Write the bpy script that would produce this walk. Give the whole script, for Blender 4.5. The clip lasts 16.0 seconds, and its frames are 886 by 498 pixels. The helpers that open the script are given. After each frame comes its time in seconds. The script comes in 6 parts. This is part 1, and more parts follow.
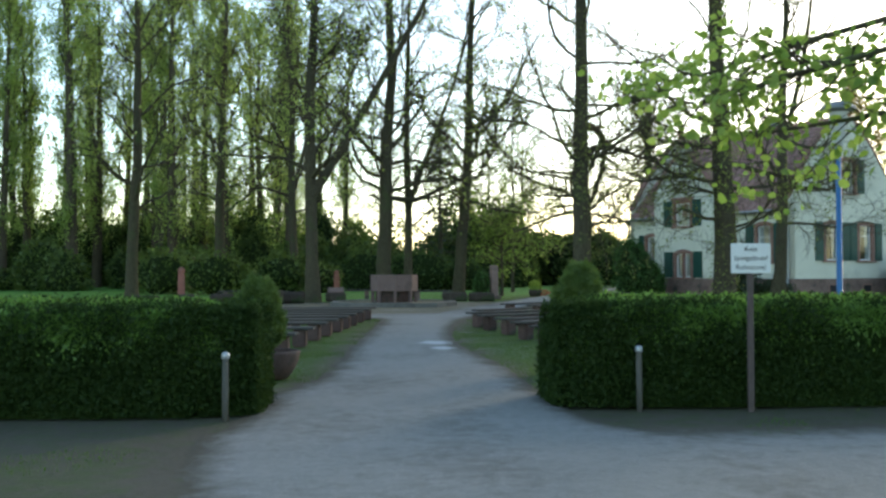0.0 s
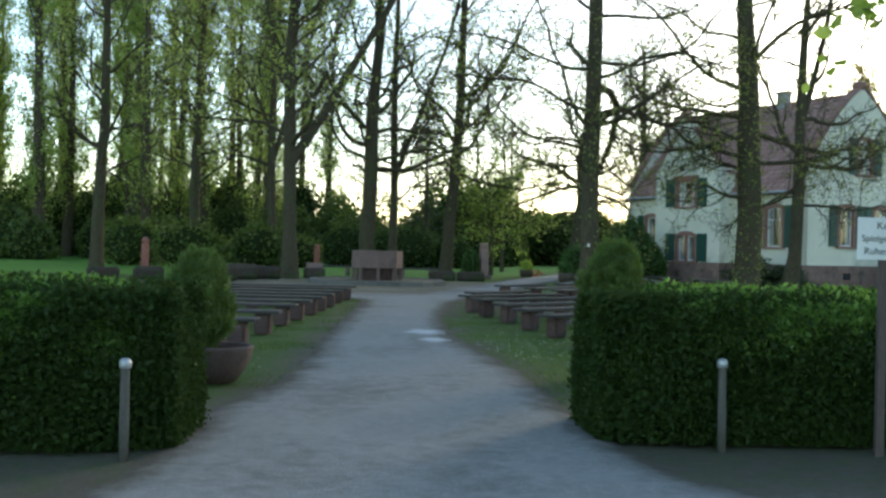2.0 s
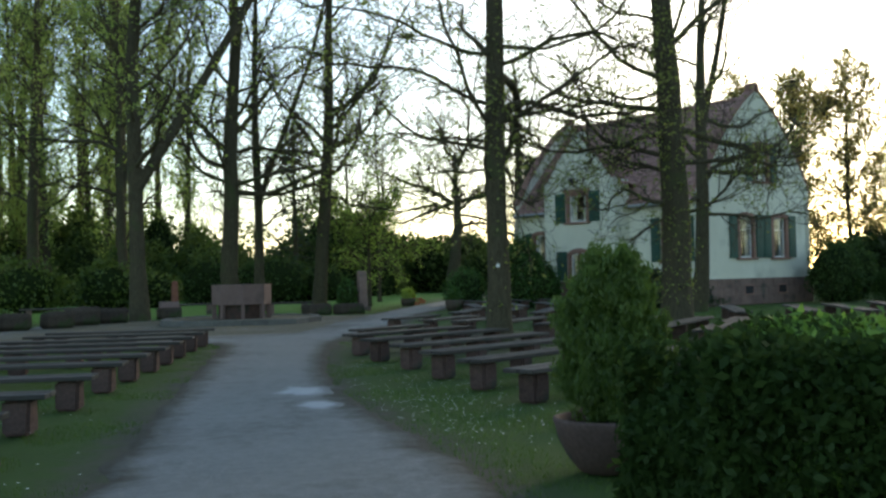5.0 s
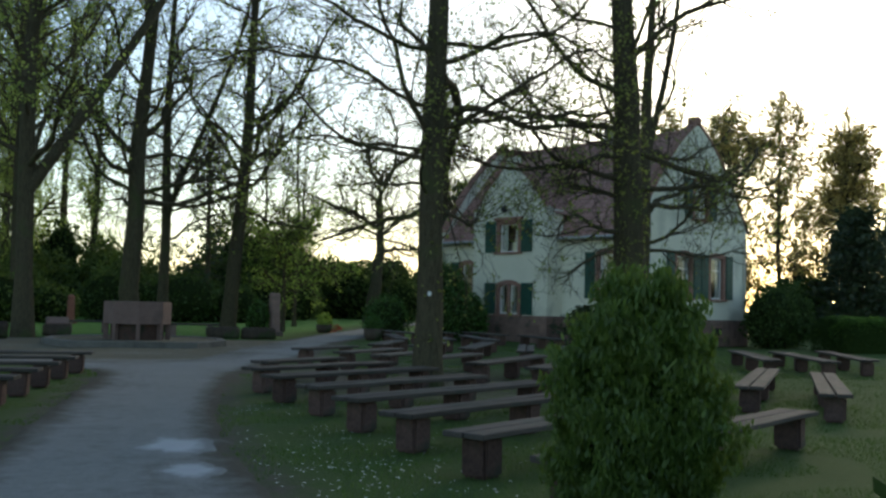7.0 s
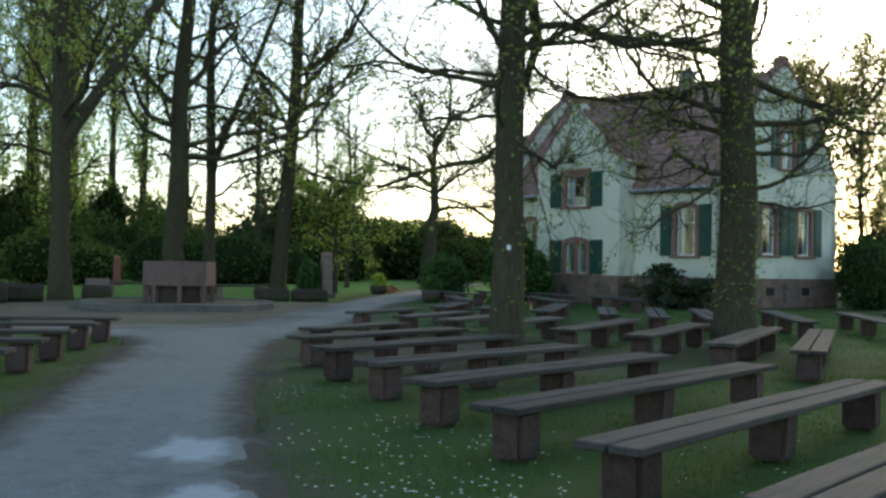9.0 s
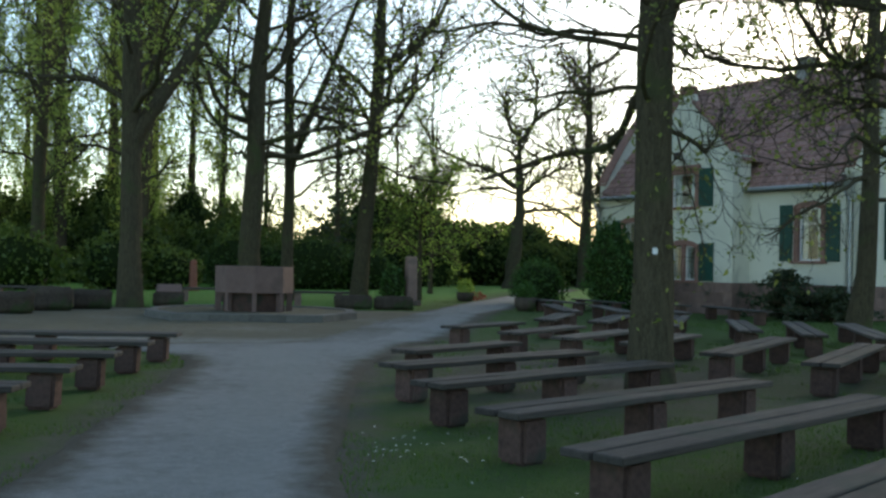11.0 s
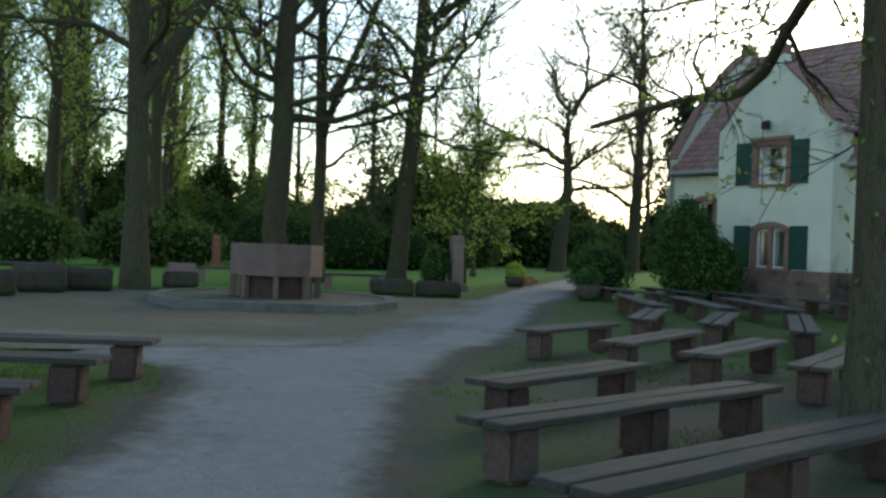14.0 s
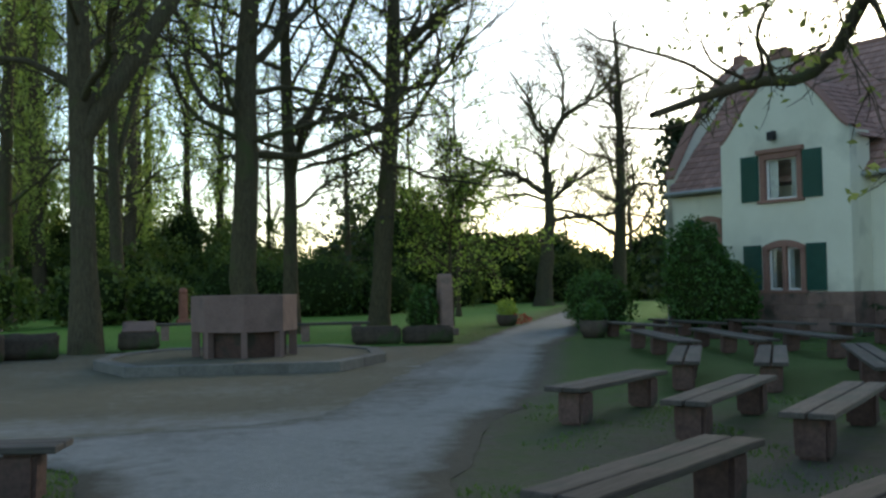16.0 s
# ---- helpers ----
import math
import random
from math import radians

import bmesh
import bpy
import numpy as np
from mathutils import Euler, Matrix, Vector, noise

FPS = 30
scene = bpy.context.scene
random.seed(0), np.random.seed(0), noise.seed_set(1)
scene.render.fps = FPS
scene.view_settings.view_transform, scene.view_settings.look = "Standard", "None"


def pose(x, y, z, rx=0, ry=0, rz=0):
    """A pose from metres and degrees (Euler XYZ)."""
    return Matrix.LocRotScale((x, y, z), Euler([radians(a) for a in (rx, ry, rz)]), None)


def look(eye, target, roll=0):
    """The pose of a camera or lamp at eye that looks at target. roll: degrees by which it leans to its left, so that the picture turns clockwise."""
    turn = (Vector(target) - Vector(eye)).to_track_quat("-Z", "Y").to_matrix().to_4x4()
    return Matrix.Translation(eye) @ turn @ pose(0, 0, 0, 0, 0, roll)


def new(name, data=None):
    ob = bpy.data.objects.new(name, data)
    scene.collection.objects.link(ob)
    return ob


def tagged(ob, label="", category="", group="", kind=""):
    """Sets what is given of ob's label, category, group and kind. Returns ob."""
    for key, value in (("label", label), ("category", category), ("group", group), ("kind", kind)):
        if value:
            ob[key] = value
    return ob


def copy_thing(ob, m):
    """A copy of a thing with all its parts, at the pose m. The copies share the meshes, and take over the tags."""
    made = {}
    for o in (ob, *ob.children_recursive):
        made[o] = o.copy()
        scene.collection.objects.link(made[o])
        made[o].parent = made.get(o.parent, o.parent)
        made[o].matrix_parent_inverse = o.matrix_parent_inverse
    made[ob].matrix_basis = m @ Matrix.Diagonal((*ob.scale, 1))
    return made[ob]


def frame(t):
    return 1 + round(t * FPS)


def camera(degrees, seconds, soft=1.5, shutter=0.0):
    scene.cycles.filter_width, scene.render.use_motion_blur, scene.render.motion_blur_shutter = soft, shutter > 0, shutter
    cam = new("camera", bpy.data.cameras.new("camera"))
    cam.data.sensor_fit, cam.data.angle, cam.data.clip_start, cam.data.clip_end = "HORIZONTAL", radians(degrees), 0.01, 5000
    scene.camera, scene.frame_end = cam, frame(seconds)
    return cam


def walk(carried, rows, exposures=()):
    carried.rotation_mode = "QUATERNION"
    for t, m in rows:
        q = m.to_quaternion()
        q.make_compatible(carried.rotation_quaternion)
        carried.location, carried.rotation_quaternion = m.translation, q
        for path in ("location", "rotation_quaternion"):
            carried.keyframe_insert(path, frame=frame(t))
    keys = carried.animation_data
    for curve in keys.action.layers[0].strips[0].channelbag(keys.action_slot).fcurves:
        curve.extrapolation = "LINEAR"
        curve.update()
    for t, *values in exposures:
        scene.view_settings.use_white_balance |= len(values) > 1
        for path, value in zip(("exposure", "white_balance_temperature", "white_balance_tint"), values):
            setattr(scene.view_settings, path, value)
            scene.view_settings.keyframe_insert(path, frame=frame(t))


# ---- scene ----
cam = camera(47.8, 16.0, soft=2.6)
PATH = [
    (0, (-0.007, -2.825, 1.68), (0.067, -0.827, 1.722), -0.1),
    (0.5, (-0.016, -1.963, 1.674), (0.129, 0.031, 1.735), 1.0),
    (1, (-0.021, -1.078, 1.654), (0.081, 0.918, 1.714), 2.2),
    (1.5, (-0.023, -0.18, 1.649), (0.075, 1.817, 1.685), 2.3),
    (2, (-0.053, 0.77, 1.657), (0.054, 2.767, 1.654), 1.3),
    (2.5, (-0.074, 1.641, 1.636), (0.118, 3.631, 1.607), 0.9),
    (3, (-0.111, 2.548, 1.604), (0.103, 4.536, 1.61), 1.2),
    (3.5, (-0.12, 3.323, 1.606), (0.123, 5.308, 1.638), 1.5),
    (4, (-0.079, 4.23, 1.608), (0.21, 6.208, 1.666), 1.1),
    (4.5, (-0.032, 5.031, 1.595), (0.301, 7.002, 1.645), -0.9),
    (7, (0.532, 8.82, 1.607), (1.052, 10.748, 1.718), 1.4),
    (7.5, (0.648, 9.569, 1.611), (1.204, 11.489, 1.678), 1.5),
    (8, (0.758, 10.257, 1.622), (1.321, 12.176, 1.666), 1.5),
    (8.5, (0.824, 11.091, 1.574), (1.289, 13.036, 1.6), 1.4),
    (9, (0.863, 11.926, 1.517), (1.287, 13.881, 1.548), 1.1),
    (9.5, (0.883, 12.756, 1.517), (1.198, 14.731, 1.524), 0.8),
    (12, (0.89, 16.683, 1.565), (1.159, 18.663, 1.637), 1.2),
    (12.5, (0.947, 17.484, 1.563), (1.292, 19.453, 1.647), 0.9),
    (13, (0.947, 18.287, 1.557), (1.252, 20.263, 1.589), 1.3),
    (13.5, (0.961, 19.095, 1.552), (1.245, 21.074, 1.565), 1.9),
    (14, (0.91, 19.887, 1.583), (1.119, 21.876, 1.576), 2.2),
    (14.5, (0.878, 20.655, 1.579), (1.033, 22.649, 1.582), 1.3),
    (15, (0.861, 21.454, 1.588), (0.985, 23.45, 1.613), 0.0),
    (15.5, (0.866, 22.167, 1.606), (1.047, 24.159, 1.642), -0.4),
    (16, (0.913, 22.926, 1.609), (1.17, 24.908, 1.68), -1.0),
]
STOPS = [(0, 1.55, 7000, 2), (1.5, 1.50, 7000, 2), (3.5, 1.66, 7000, 2), (4.5, 1.28, 7000, 2), (7, 0.62, 6900, 3), (9, 1.18, 7000, 2), (12, 0.92, 6950, 3), (13, 0.84, 6950, 3), (14, 1.2, 7000, 2), (15, 1.28, 6950, 3), (16, 1.06, 6950, 3)]
walk(cam, [(t, look(eye, target, roll)) for t, eye, target, roll in PATH], STOPS)

# ---- light ----
SUN_AZ, SUN_EL = 36.0, 18.0         # degrees clockwise from +y, and above the horizon
world = bpy.data.worlds.new("sky")
scene.world = world
world.use_nodes = True
wn = world.node_tree.nodes
sky = wn.new("ShaderNodeTexSky")
sky.sky_type, sky.sun_disc = "NISHITA", False
sky.sun_elevation, sky.sun_rotation = radians(SUN_EL), radians(SUN_AZ)
sky.air_density, sky.dust_density, sky.ozone_density = 1.0, 0.8, 2.0
world.node_tree.links.new(sky.outputs[0], wn["Background"].inputs[0])
wn["Background"].inputs[1].default_value = 0.15
sun = new("sun", bpy.data.lights.new("sun", "SUN"))
sun.data.energy, sun.data.angle, sun.data.color = 0.4, radians(12), (1.0, 0.8, 0.6)
sun_way = Vector((math.sin(radians(SUN_AZ)) * math.cos(radians(SUN_EL)), math.cos(radians(SUN_AZ)) * math.cos(radians(SUN_EL)), math.sin(radians(SUN_EL))))
sun.matrix_world = look(sun_way * 100, (0, 0, 0))


# ---- materials ----
def mat(name, c1, c2, scale=4.0, rough=0.8, bump=0.3, fine=40.0, spec=0.3, metal=0.0, island=0.0, obj=0.0, stain=None, stretch=(1, 1, 1), bump_dist=0.01):
    """Two colours mixed by noise at two scales, optional stains, random tint and relief."""
    m = bpy.data.materials.new(name)
    m.use_nodes = True
    nt = m.node_tree
    N, L = nt.nodes, nt.links
    b = N["Principled BSDF"]
    tc = N.new("ShaderNodeTexCoord")
    mp = N.new("ShaderNodeMapping")
    mp.inputs["Scale"].default_value = stretch
    L.new(tc.outputs["Object"], mp.inputs[0])
    n1 = N.new("ShaderNodeTexNoise")
    n1.inputs["Scale"].default_value, n1.inputs["Detail"].default_value, n1.inputs["Roughness"].default_value = scale, 5, 0.6
    n2 = N.new("ShaderNodeTexNoise")
    n2.inputs["Scale"].default_value, n2.inputs["Detail"].default_value = fine, 3
    L.new(mp.outputs[0], n1.inputs["Vector"])
    L.new(mp.outputs[0], n2.inputs["Vector"])
    add = N.new("ShaderNodeMath")
    add.operation = "MULTIPLY_ADD"
    add.inputs[1].default_value = 0.5
    L.new(n2.outputs[0], add.inputs[0])
    half = N.new("ShaderNodeMath")
    half.operation = "MULTIPLY"
    half.inputs[1].default_value = 0.6
    L.new(n1.outputs[0], half.inputs[0])
    L.new(half.outputs[0], add.inputs[2])
    rp = N.new("ShaderNodeMapRange")
    rp.inputs[1].default_value, rp.inputs[2].default_value = 0.35, 0.72
    L.new(add.outputs[0], rp.inputs[0])
    mx = N.new("ShaderNodeMix")
    mx.data_type = "RGBA"
    mx.inputs[6].default_value, mx.inputs[7].default_value = (*c1, 1), (*c2, 1)
    L.new(rp.outputs[0], mx.inputs[0])
    out = mx.outputs[2]
    if stain:
        n3 = N.new("ShaderNodeTexNoise")
        n3.inputs["Scale"].default_value, n3.inputs["Detail"].default_value = stain[1], 4
        L.new(tc.outputs["Object"], n3.inputs["Vector"])
        r3 = N.new("ShaderNodeMapRange")
        r3.inputs[1].default_value, r3.inputs[2].default_value = stain[2], stain[2] + 0.15
        L.new(n3.outputs[0], r3.inputs[0])
        m3 = N.new("ShaderNodeMix")
        m3.data_type = "RGBA"
        m3.inputs[7].default_value = (*stain[0], 1)
        L.new(r3.outputs[0], m3.inputs[0])
        L.new(out, m3.inputs[6])
        out = m3.outputs[2]
    if island or obj:
        hs = N.new("ShaderNodeHueSaturation")
        mr = N.new("ShaderNodeMapRange")
        w = island or obj
        mr.inputs[3].default_value, mr.inputs[4].default_value = 1 - w, 1 + w
        if island:
            L.new(N.new("ShaderNodeNewGeometry").outputs["Random Per Island"], mr.inputs[0])
        else:
            L.new(N.new("ShaderNodeObjectInfo").outputs["Random"], mr.inputs[0])
        L.new(mr.outputs[0], hs.inputs["Value"])
        L.new(out, hs.inputs["Color"])
        out = hs.outputs[0]
    L.new(out, b.inputs["Base Color"])
    b.inputs["Roughness"].default_value, b.inputs["Metallic"].default_value = rough, metal
    b.inputs["Specular IOR Level"].default_value = spec
    if bump:
        bp = N.new("ShaderNodeBump")
        bp.inputs["Strength"].default_value, bp.inputs["Distance"].default_value = bump, bump_dist
        L.new(add.outputs[0], bp.inputs["Height"])
        L.new(bp.outputs[0], b.inputs["Normal"])
    return m


def leaf_mat(name, c1, c2, through_light=0.5, gloss=0.03):
    """Thin leaves: tinted leaf by leaf, letting light through."""
    m = bpy.data.materials.new(name)
    m.use_nodes = True
    nt = m.node_tree
    N, L = nt.nodes, nt.links
    N.remove(N["Principled BSDF"])
    mx = N.new("ShaderNodeMix")
    mx.data_type = "RGBA"
    mx.inputs[6].default_value, mx.inputs[7].default_value = (*c1, 1), (*c2, 1)
    L.new(N.new("ShaderNodeNewGeometry").outputs["Random Per Island"], mx.inputs[0])
    d, t, g = N.new("ShaderNodeBsdfDiffuse"), N.new("ShaderNodeBsdfTranslucent"), N.new("ShaderNodeBsdfGlossy")
    g.inputs["Roughness"].default_value = 0.45
    L.new(mx.outputs[2], d.inputs[0])
    L.new(mx.outputs[2], t.inputs[0])
    s1, s2 = N.new("ShaderNodeMixShader"), N.new("ShaderNodeMixShader")
    s1.inputs[0].default_value, s2.inputs[0].default_value = through_light, gloss
    L.new(d.outputs[0], s1.inputs[1])
    L.new(t.outputs[0], s1.inputs[2])
    L.new(s1.outputs[0], s2.inputs[1])
    L.new(g.outputs[0], s2.inputs[2])
    L.new(s2.outputs[0], N["Material Output"].inputs[0])
    return m


def blend_mat(name, base, over, attr):
    """Ground that goes from one surface to another by a painted mask, broken up by noise."""
    m = bpy.data.materials.new(name)
    m.use_nodes = True
    nt = m.node_tree
    N, L = nt.nodes, nt.links
    b = N["Principled BSDF"]
    b.inputs["Roughness"].default_value, b.inputs["Specular IOR Level"].default_value = 0.95, 0.15
    tc = N.new("ShaderNodeTexCoord")

    def noise_at(scale, detail=5, lo=0.3, hi=0.7):
        n = N.new("ShaderNodeTexNoise")
        n.inputs["Scale"].default_value, n.inputs["Detail"].default_value, n.inputs["Roughness"].default_value = scale, detail, 0.65
        L.new(tc.outputs["Object"], n.inputs["Vector"])
        r = N.new("ShaderNodeMapRange")
        r.inputs[1].default_value, r.inputs[2].default_value = lo, hi
        L.new(n.outputs[0], r.inputs[0])
        return r.outputs[0]

    def mix(f, a, c):
        x = N.new("ShaderNodeMix")
        x.data_type = "RGBA"
        for i, v in ((6, a), (7, c)):
            if isinstance(v, tuple):
                x.inputs[i].default_value = (*v, 1)
            else:
                L.new(v, x.inputs[i])
        L.new(f, x.inputs[0])
        return x.outputs[2]

    big, small, grit = noise_at(0.7), noise_at(9), noise_at(70, 2, 0.35, 0.65)
    a = mix(grit, mix(big, base[0], base[1]), mix(small, base[1], base[2]))
    c = mix(grit, mix(big, over[0], over[1]), mix(small, over[1], over[2]))
    at = N.new("ShaderNodeAttribute")
    at.attribute_name = attr
    sm = N.new("ShaderNodeMath")
    sm.operation = "ADD"
    L.new(at.outputs["Fac"], sm.inputs[0])
    ws = N.new("ShaderNodeMath")
    ws.operation = "MULTIPLY_ADD"
    ws.inputs[1].default_value, ws.inputs[2].default_value = 0.5, -0.25
    L.new(noise_at(3.5), ws.inputs[0])
    L.new(ws.outputs[0], sm.inputs[1])
    cl = N.new("ShaderNodeMapRange")
    cl.inputs[1].default_value, cl.inputs[2].default_value = 0.12, 0.88
    L.new(sm.outputs[0], cl.inputs[0])
    L.new(mix(cl.outputs[0], a, c), b.inputs["Base Color"])
    bp = N.new("ShaderNodeBump")
    bp.inputs["Strength"].default_value, bp.inputs["Distance"].default_value = 0.6, 0.012
    hh = N.new("ShaderNodeMath")
    hh.operation = "ADD"
    L.new(grit, hh.inputs[0])
    L.new(small, hh.inputs[1])
    L.new(hh.outputs[0], bp.inputs["Height"])
    L.new(bp.outputs[0], b.inputs["Normal"])
    return m


GRASS = ((0.043, 0.078, 0.018), (0.060, 0.104, 0.024), (0.088, 0.118, 0.036))
SOIL = ((0.062, 0.057, 0.042), (0.094, 0.085, 0.064), (0.13, 0.117, 0.092))
GRAVEL = ((0.165, 0.167, 0.158), (0.225, 0.227, 0.216), (0.31, 0.308, 0.295))
DAMP = ((0.13, 0.125, 0.11), (0.17, 0.165, 0.145), (0.22, 0.21, 0.19))
M_GROUND = blend_mat("grass_and_soil", GRASS, SOIL, "bare")
M_PATH = blend_mat("gravel", GRAVEL, SOIL, "edge")
M_LAWN = blend_mat("fresh_lawn", ((0.06, 0.15, 0.02), (0.085, 0.2, 0.03), (0.12, 0.23, 0.045)), GRASS, "edge")
M_YARD = blend_mat("trodden_earth", ((0.10, 0.088, 0.058), (0.135, 0.12, 0.082), (0.175, 0.16, 0.115)), GRAVEL, "edge")
M_BARK = mat("bark", (0.036, 0.031, 0.019), (0.105, 0.09, 0.057), 3, 0.95, 0.9, 14, 0.1, stretch=(6, 6, 1.2), bump_dist=0.03, stain=((0.07, 0.085, 0.035), 0.9, 0.55))
M_BARK_FAR = mat("poplar_bark", (0.045, 0.036, 0.024), (0.11, 0.088, 0.058), 2, 0.95, 0.5, 9, 0.1, stretch=(3, 3, 0.6))
M_TWIG = mat("twig_bark", (0.042, 0.035, 0.024), (0.10, 0.085, 0.055), 5, 0.95, 0, 30, 0.1)
M_LEAF = leaf_mat("spring_leaf", (0.15, 0.19, 0.04), (0.28, 0.32, 0.08), 0.55)
M_LEAF_POP = leaf_mat("poplar_leaf", (0.20, 0.29, 0.05), (0.38, 0.48, 0.115), 0.6)
# golden base colour carries the low sun's glow through the leaves
M_LEAF_GLOW = leaf_mat("glow_tinted_leaf", (0.34, 0.28, 0.08), (0.55, 0.44, 0.14), 0.75)
M_LEAF_LIME = leaf_mat("lime_leaf", (0.17, 0.28, 0.04), (0.32, 0.44, 0.09), 0.6)
M_LEAF_DARK = leaf_mat("shrub_leaf", (0.03, 0.06, 0.015), (0.075, 0.12, 0.03), 0.35, 0.015)
M_LEAF_MID = leaf_mat("thicket_leaf", (0.05, 0.08, 0.02), (0.11, 0.155, 0.035), 0.45, 0.015)
M_LEAF_FRESH = leaf_mat("fresh_bush_leaf", (0.05, 0.085, 0.015), (0.13, 0.19, 0.035), 0.4)
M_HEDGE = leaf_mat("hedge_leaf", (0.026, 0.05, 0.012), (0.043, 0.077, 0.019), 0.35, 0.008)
M_THUJA = leaf_mat("thuja_spray", (0.065, 0.115, 0.018), (0.12, 0.19, 0.035), 0.4)
# lighter copy of the hedge green: skylight on the top put into colour
M_HEDGE_TOPLIT = leaf_mat("skylit_hedge_shoot", (0.10, 0.20, 0.030), (0.17, 0.31, 0.055), 0.45)
M_LAUREL = leaf_mat("laurel_leaf", (0.03, 0.075, 0.014), (0.065, 0.145, 0.026), 0.25)
M_NEEDLE = leaf_mat("needle", (0.03, 0.05, 0.02), (0.06, 0.08, 0.036), 0.3)
# darker than the hedge leaves: the shade between them put into colour
M_HEDGE_CORE = mat("hedge_inner_shade", (0.018, 0.032, 0.009), (0.034, 0.056, 0.015), 6, 1.0, 0.6, 40, 0.0)
# near-black green standing in for the shade deep inside a bush
M_CORE = mat("bush_inner_shade", (0.014, 0.022, 0.008), (0.03, 0.042, 0.015), 6, 1.0, 0.6, 40, 0.0)
M_BLADE = leaf_mat("grass_blade", (0.07, 0.14, 0.022), (0.12, 0.19, 0.042), 0.5)
M_DAISY = mat("daisy", (0.75, 0.75, 0.7), (0.85, 0.85, 0.8), 20, 0.8, 0)
M_PLANK = mat("weathered_plank", (0.034, 0.029, 0.025), (0.098, 0.085, 0.074), 3, 0.85, 0.6, 22, 0.25, obj=0.25, stretch=(0.25, 5, 5), stain=((0.05, 0.055, 0.045), 1.6, 0.56))
M_SAND = mat("red_sandstone", (0.15, 0.10, 0.085), (0.25, 0.165, 0.14), 3, 0.9, 0.6, 30, 0.15, obj=0.18, stain=((0.10, 0.09, 0.07), 2.0, 0.55))
M_PINK = mat("pink_sandstone", (0.125, 0.084, 0.074), (0.20, 0.135, 0.118), 1.6, 0.88, 0.35, 40, 0.2, stain=((0.11, 0.08, 0.07), 1.1, 0.56))
M_REDSTONE = mat("red_pillar_stone", (0.20, 0.085, 0.065), (0.33, 0.14, 0.105), 4, 0.9, 0.5, 30, 0.15, stain=((0.14, 0.09, 0.07), 2.0, 0.58))
M_KERB = mat("kerb_stone", (0.095, 0.09, 0.08), (0.165, 0.156, 0.14), 3, 0.9, 0.5, 30, 0.15, obj=0.15)
M_ROCK = mat("boundary_stone", (0.045, 0.036, 0.028), (0.095, 0.074, 0.058), 3, 0.95, 0.8, 20, 0.1, obj=0.2, stain=((0.05, 0.065, 0.03), 2.2, 0.5))
M_PLASTER = mat("lime_plaster", (0.60, 0.59, 0.48), (0.76, 0.745, 0.63), 0.5, 0.92, 0.25, 30, 0.15, stain=((0.46, 0.46, 0.38), 0.45, 0.56))
M_TRIM = mat("window_sandstone", (0.24, 0.13, 0.105), (0.33, 0.19, 0.15), 3, 0.9, 0.3, 30, 0.15)
M_TILE = mat("roof_tile", (0.26, 0.145, 0.12), (0.40, 0.24, 0.20), 0.7, 0.85, 0.3, 14, 0.2, island=0.22, stain=((0.18, 0.12, 0.10), 0.5, 0.56))
M_RENDER = mat("chimney_render", (0.28, 0.275, 0.26), (0.38, 0.375, 0.355), 2, 0.9, 0.3, 30, 0.15, stain=((0.2, 0.19, 0.17), 1.5, 0.56))
M_SHUT = mat("green_paint", (0.012, 0.06, 0.045), (0.02, 0.085, 0.065), 4, 0.5, 0.15, 40, 0.4)
M_WHITE = mat("white_paint", (0.72, 0.72, 0.70), (0.82, 0.82, 0.80), 6, 0.5, 0.1, 40, 0.4)
M_CURTAIN = mat("curtain", (0.42, 0.42, 0.40), (0.58, 0.58, 0.55), 6, 0.9, 0.2, 40, 0.1)
M_GLASS = bpy.data.materials.new("window_glass")
M_GLASS.use_nodes = True
gb = M_GLASS.node_tree.nodes["Principled BSDF"]
gb.inputs["Base Color"].default_value, gb.inputs["Roughness"].default_value, gb.inputs["Transmission Weight"].default_value = (0.9, 0.95, 0.95, 1), 0.03, 1.0
M_ROOM_SHADE = mat("painted_dim_room", (0.05, 0.045, 0.04), (0.08, 0.075, 0.07), 2, 0.95, 0)
M_ZINC = mat("zinc", (0.32, 0.34, 0.35), (0.42, 0.44, 0.45), 3, 0.45, 0.1, 30, 0.5, metal=0.6)
M_BLUE = mat("blue_paint", (0.02, 0.10, 0.24), (0.03, 0.14, 0.32), 4, 0.45, 0.1, 30, 0.5)
M_LAMPHEAD = mat("frosted_lamp", (0.5, 0.52, 0.52), (0.6, 0.62, 0.62), 4, 0.4, 0, 30, 0.5)
M_GREYMETAL = mat("grey_metal", (0.16, 0.17, 0.17), (0.24, 0.25, 0.25), 6, 0.5, 0.1, 40, 0.5, metal=0.4)
M_POST = mat("weathered_post", (0.07, 0.068, 0.058), (0.135, 0.13, 0.115), 6, 0.85, 0.4, 40, 0.2, stretch=(4, 4, 0.6))
M_DARKPOST = mat("dark_post", (0.07, 0.055, 0.05), (0.13, 0.10, 0.09), 6, 0.85, 0.4, 40, 0.2, stretch=(4, 4, 0.6))
M_BOWL = mat("clay_bowl", (0.085, 0.055, 0.045), (0.15, 0.10, 0.085), 3, 0.85, 0.4, 30, 0.2, stain=((0.06, 0.055, 0.045), 3.0, 0.55))
M_EARTH = mat("potting_soil", (0.03, 0.022, 0.015), (0.06, 0.045, 0.03), 10, 1.0, 0.8, 60, 0.0)
M_SIGN = mat("sign_white", (0.66, 0.68, 0.67), (0.74, 0.76, 0.75), 3, 0.5, 0, 40, 0.4)
M_INK = mat("sign_ink", (0.05, 0.055, 0.06), (0.07, 0.075, 0.08), 8, 0.6, 0)
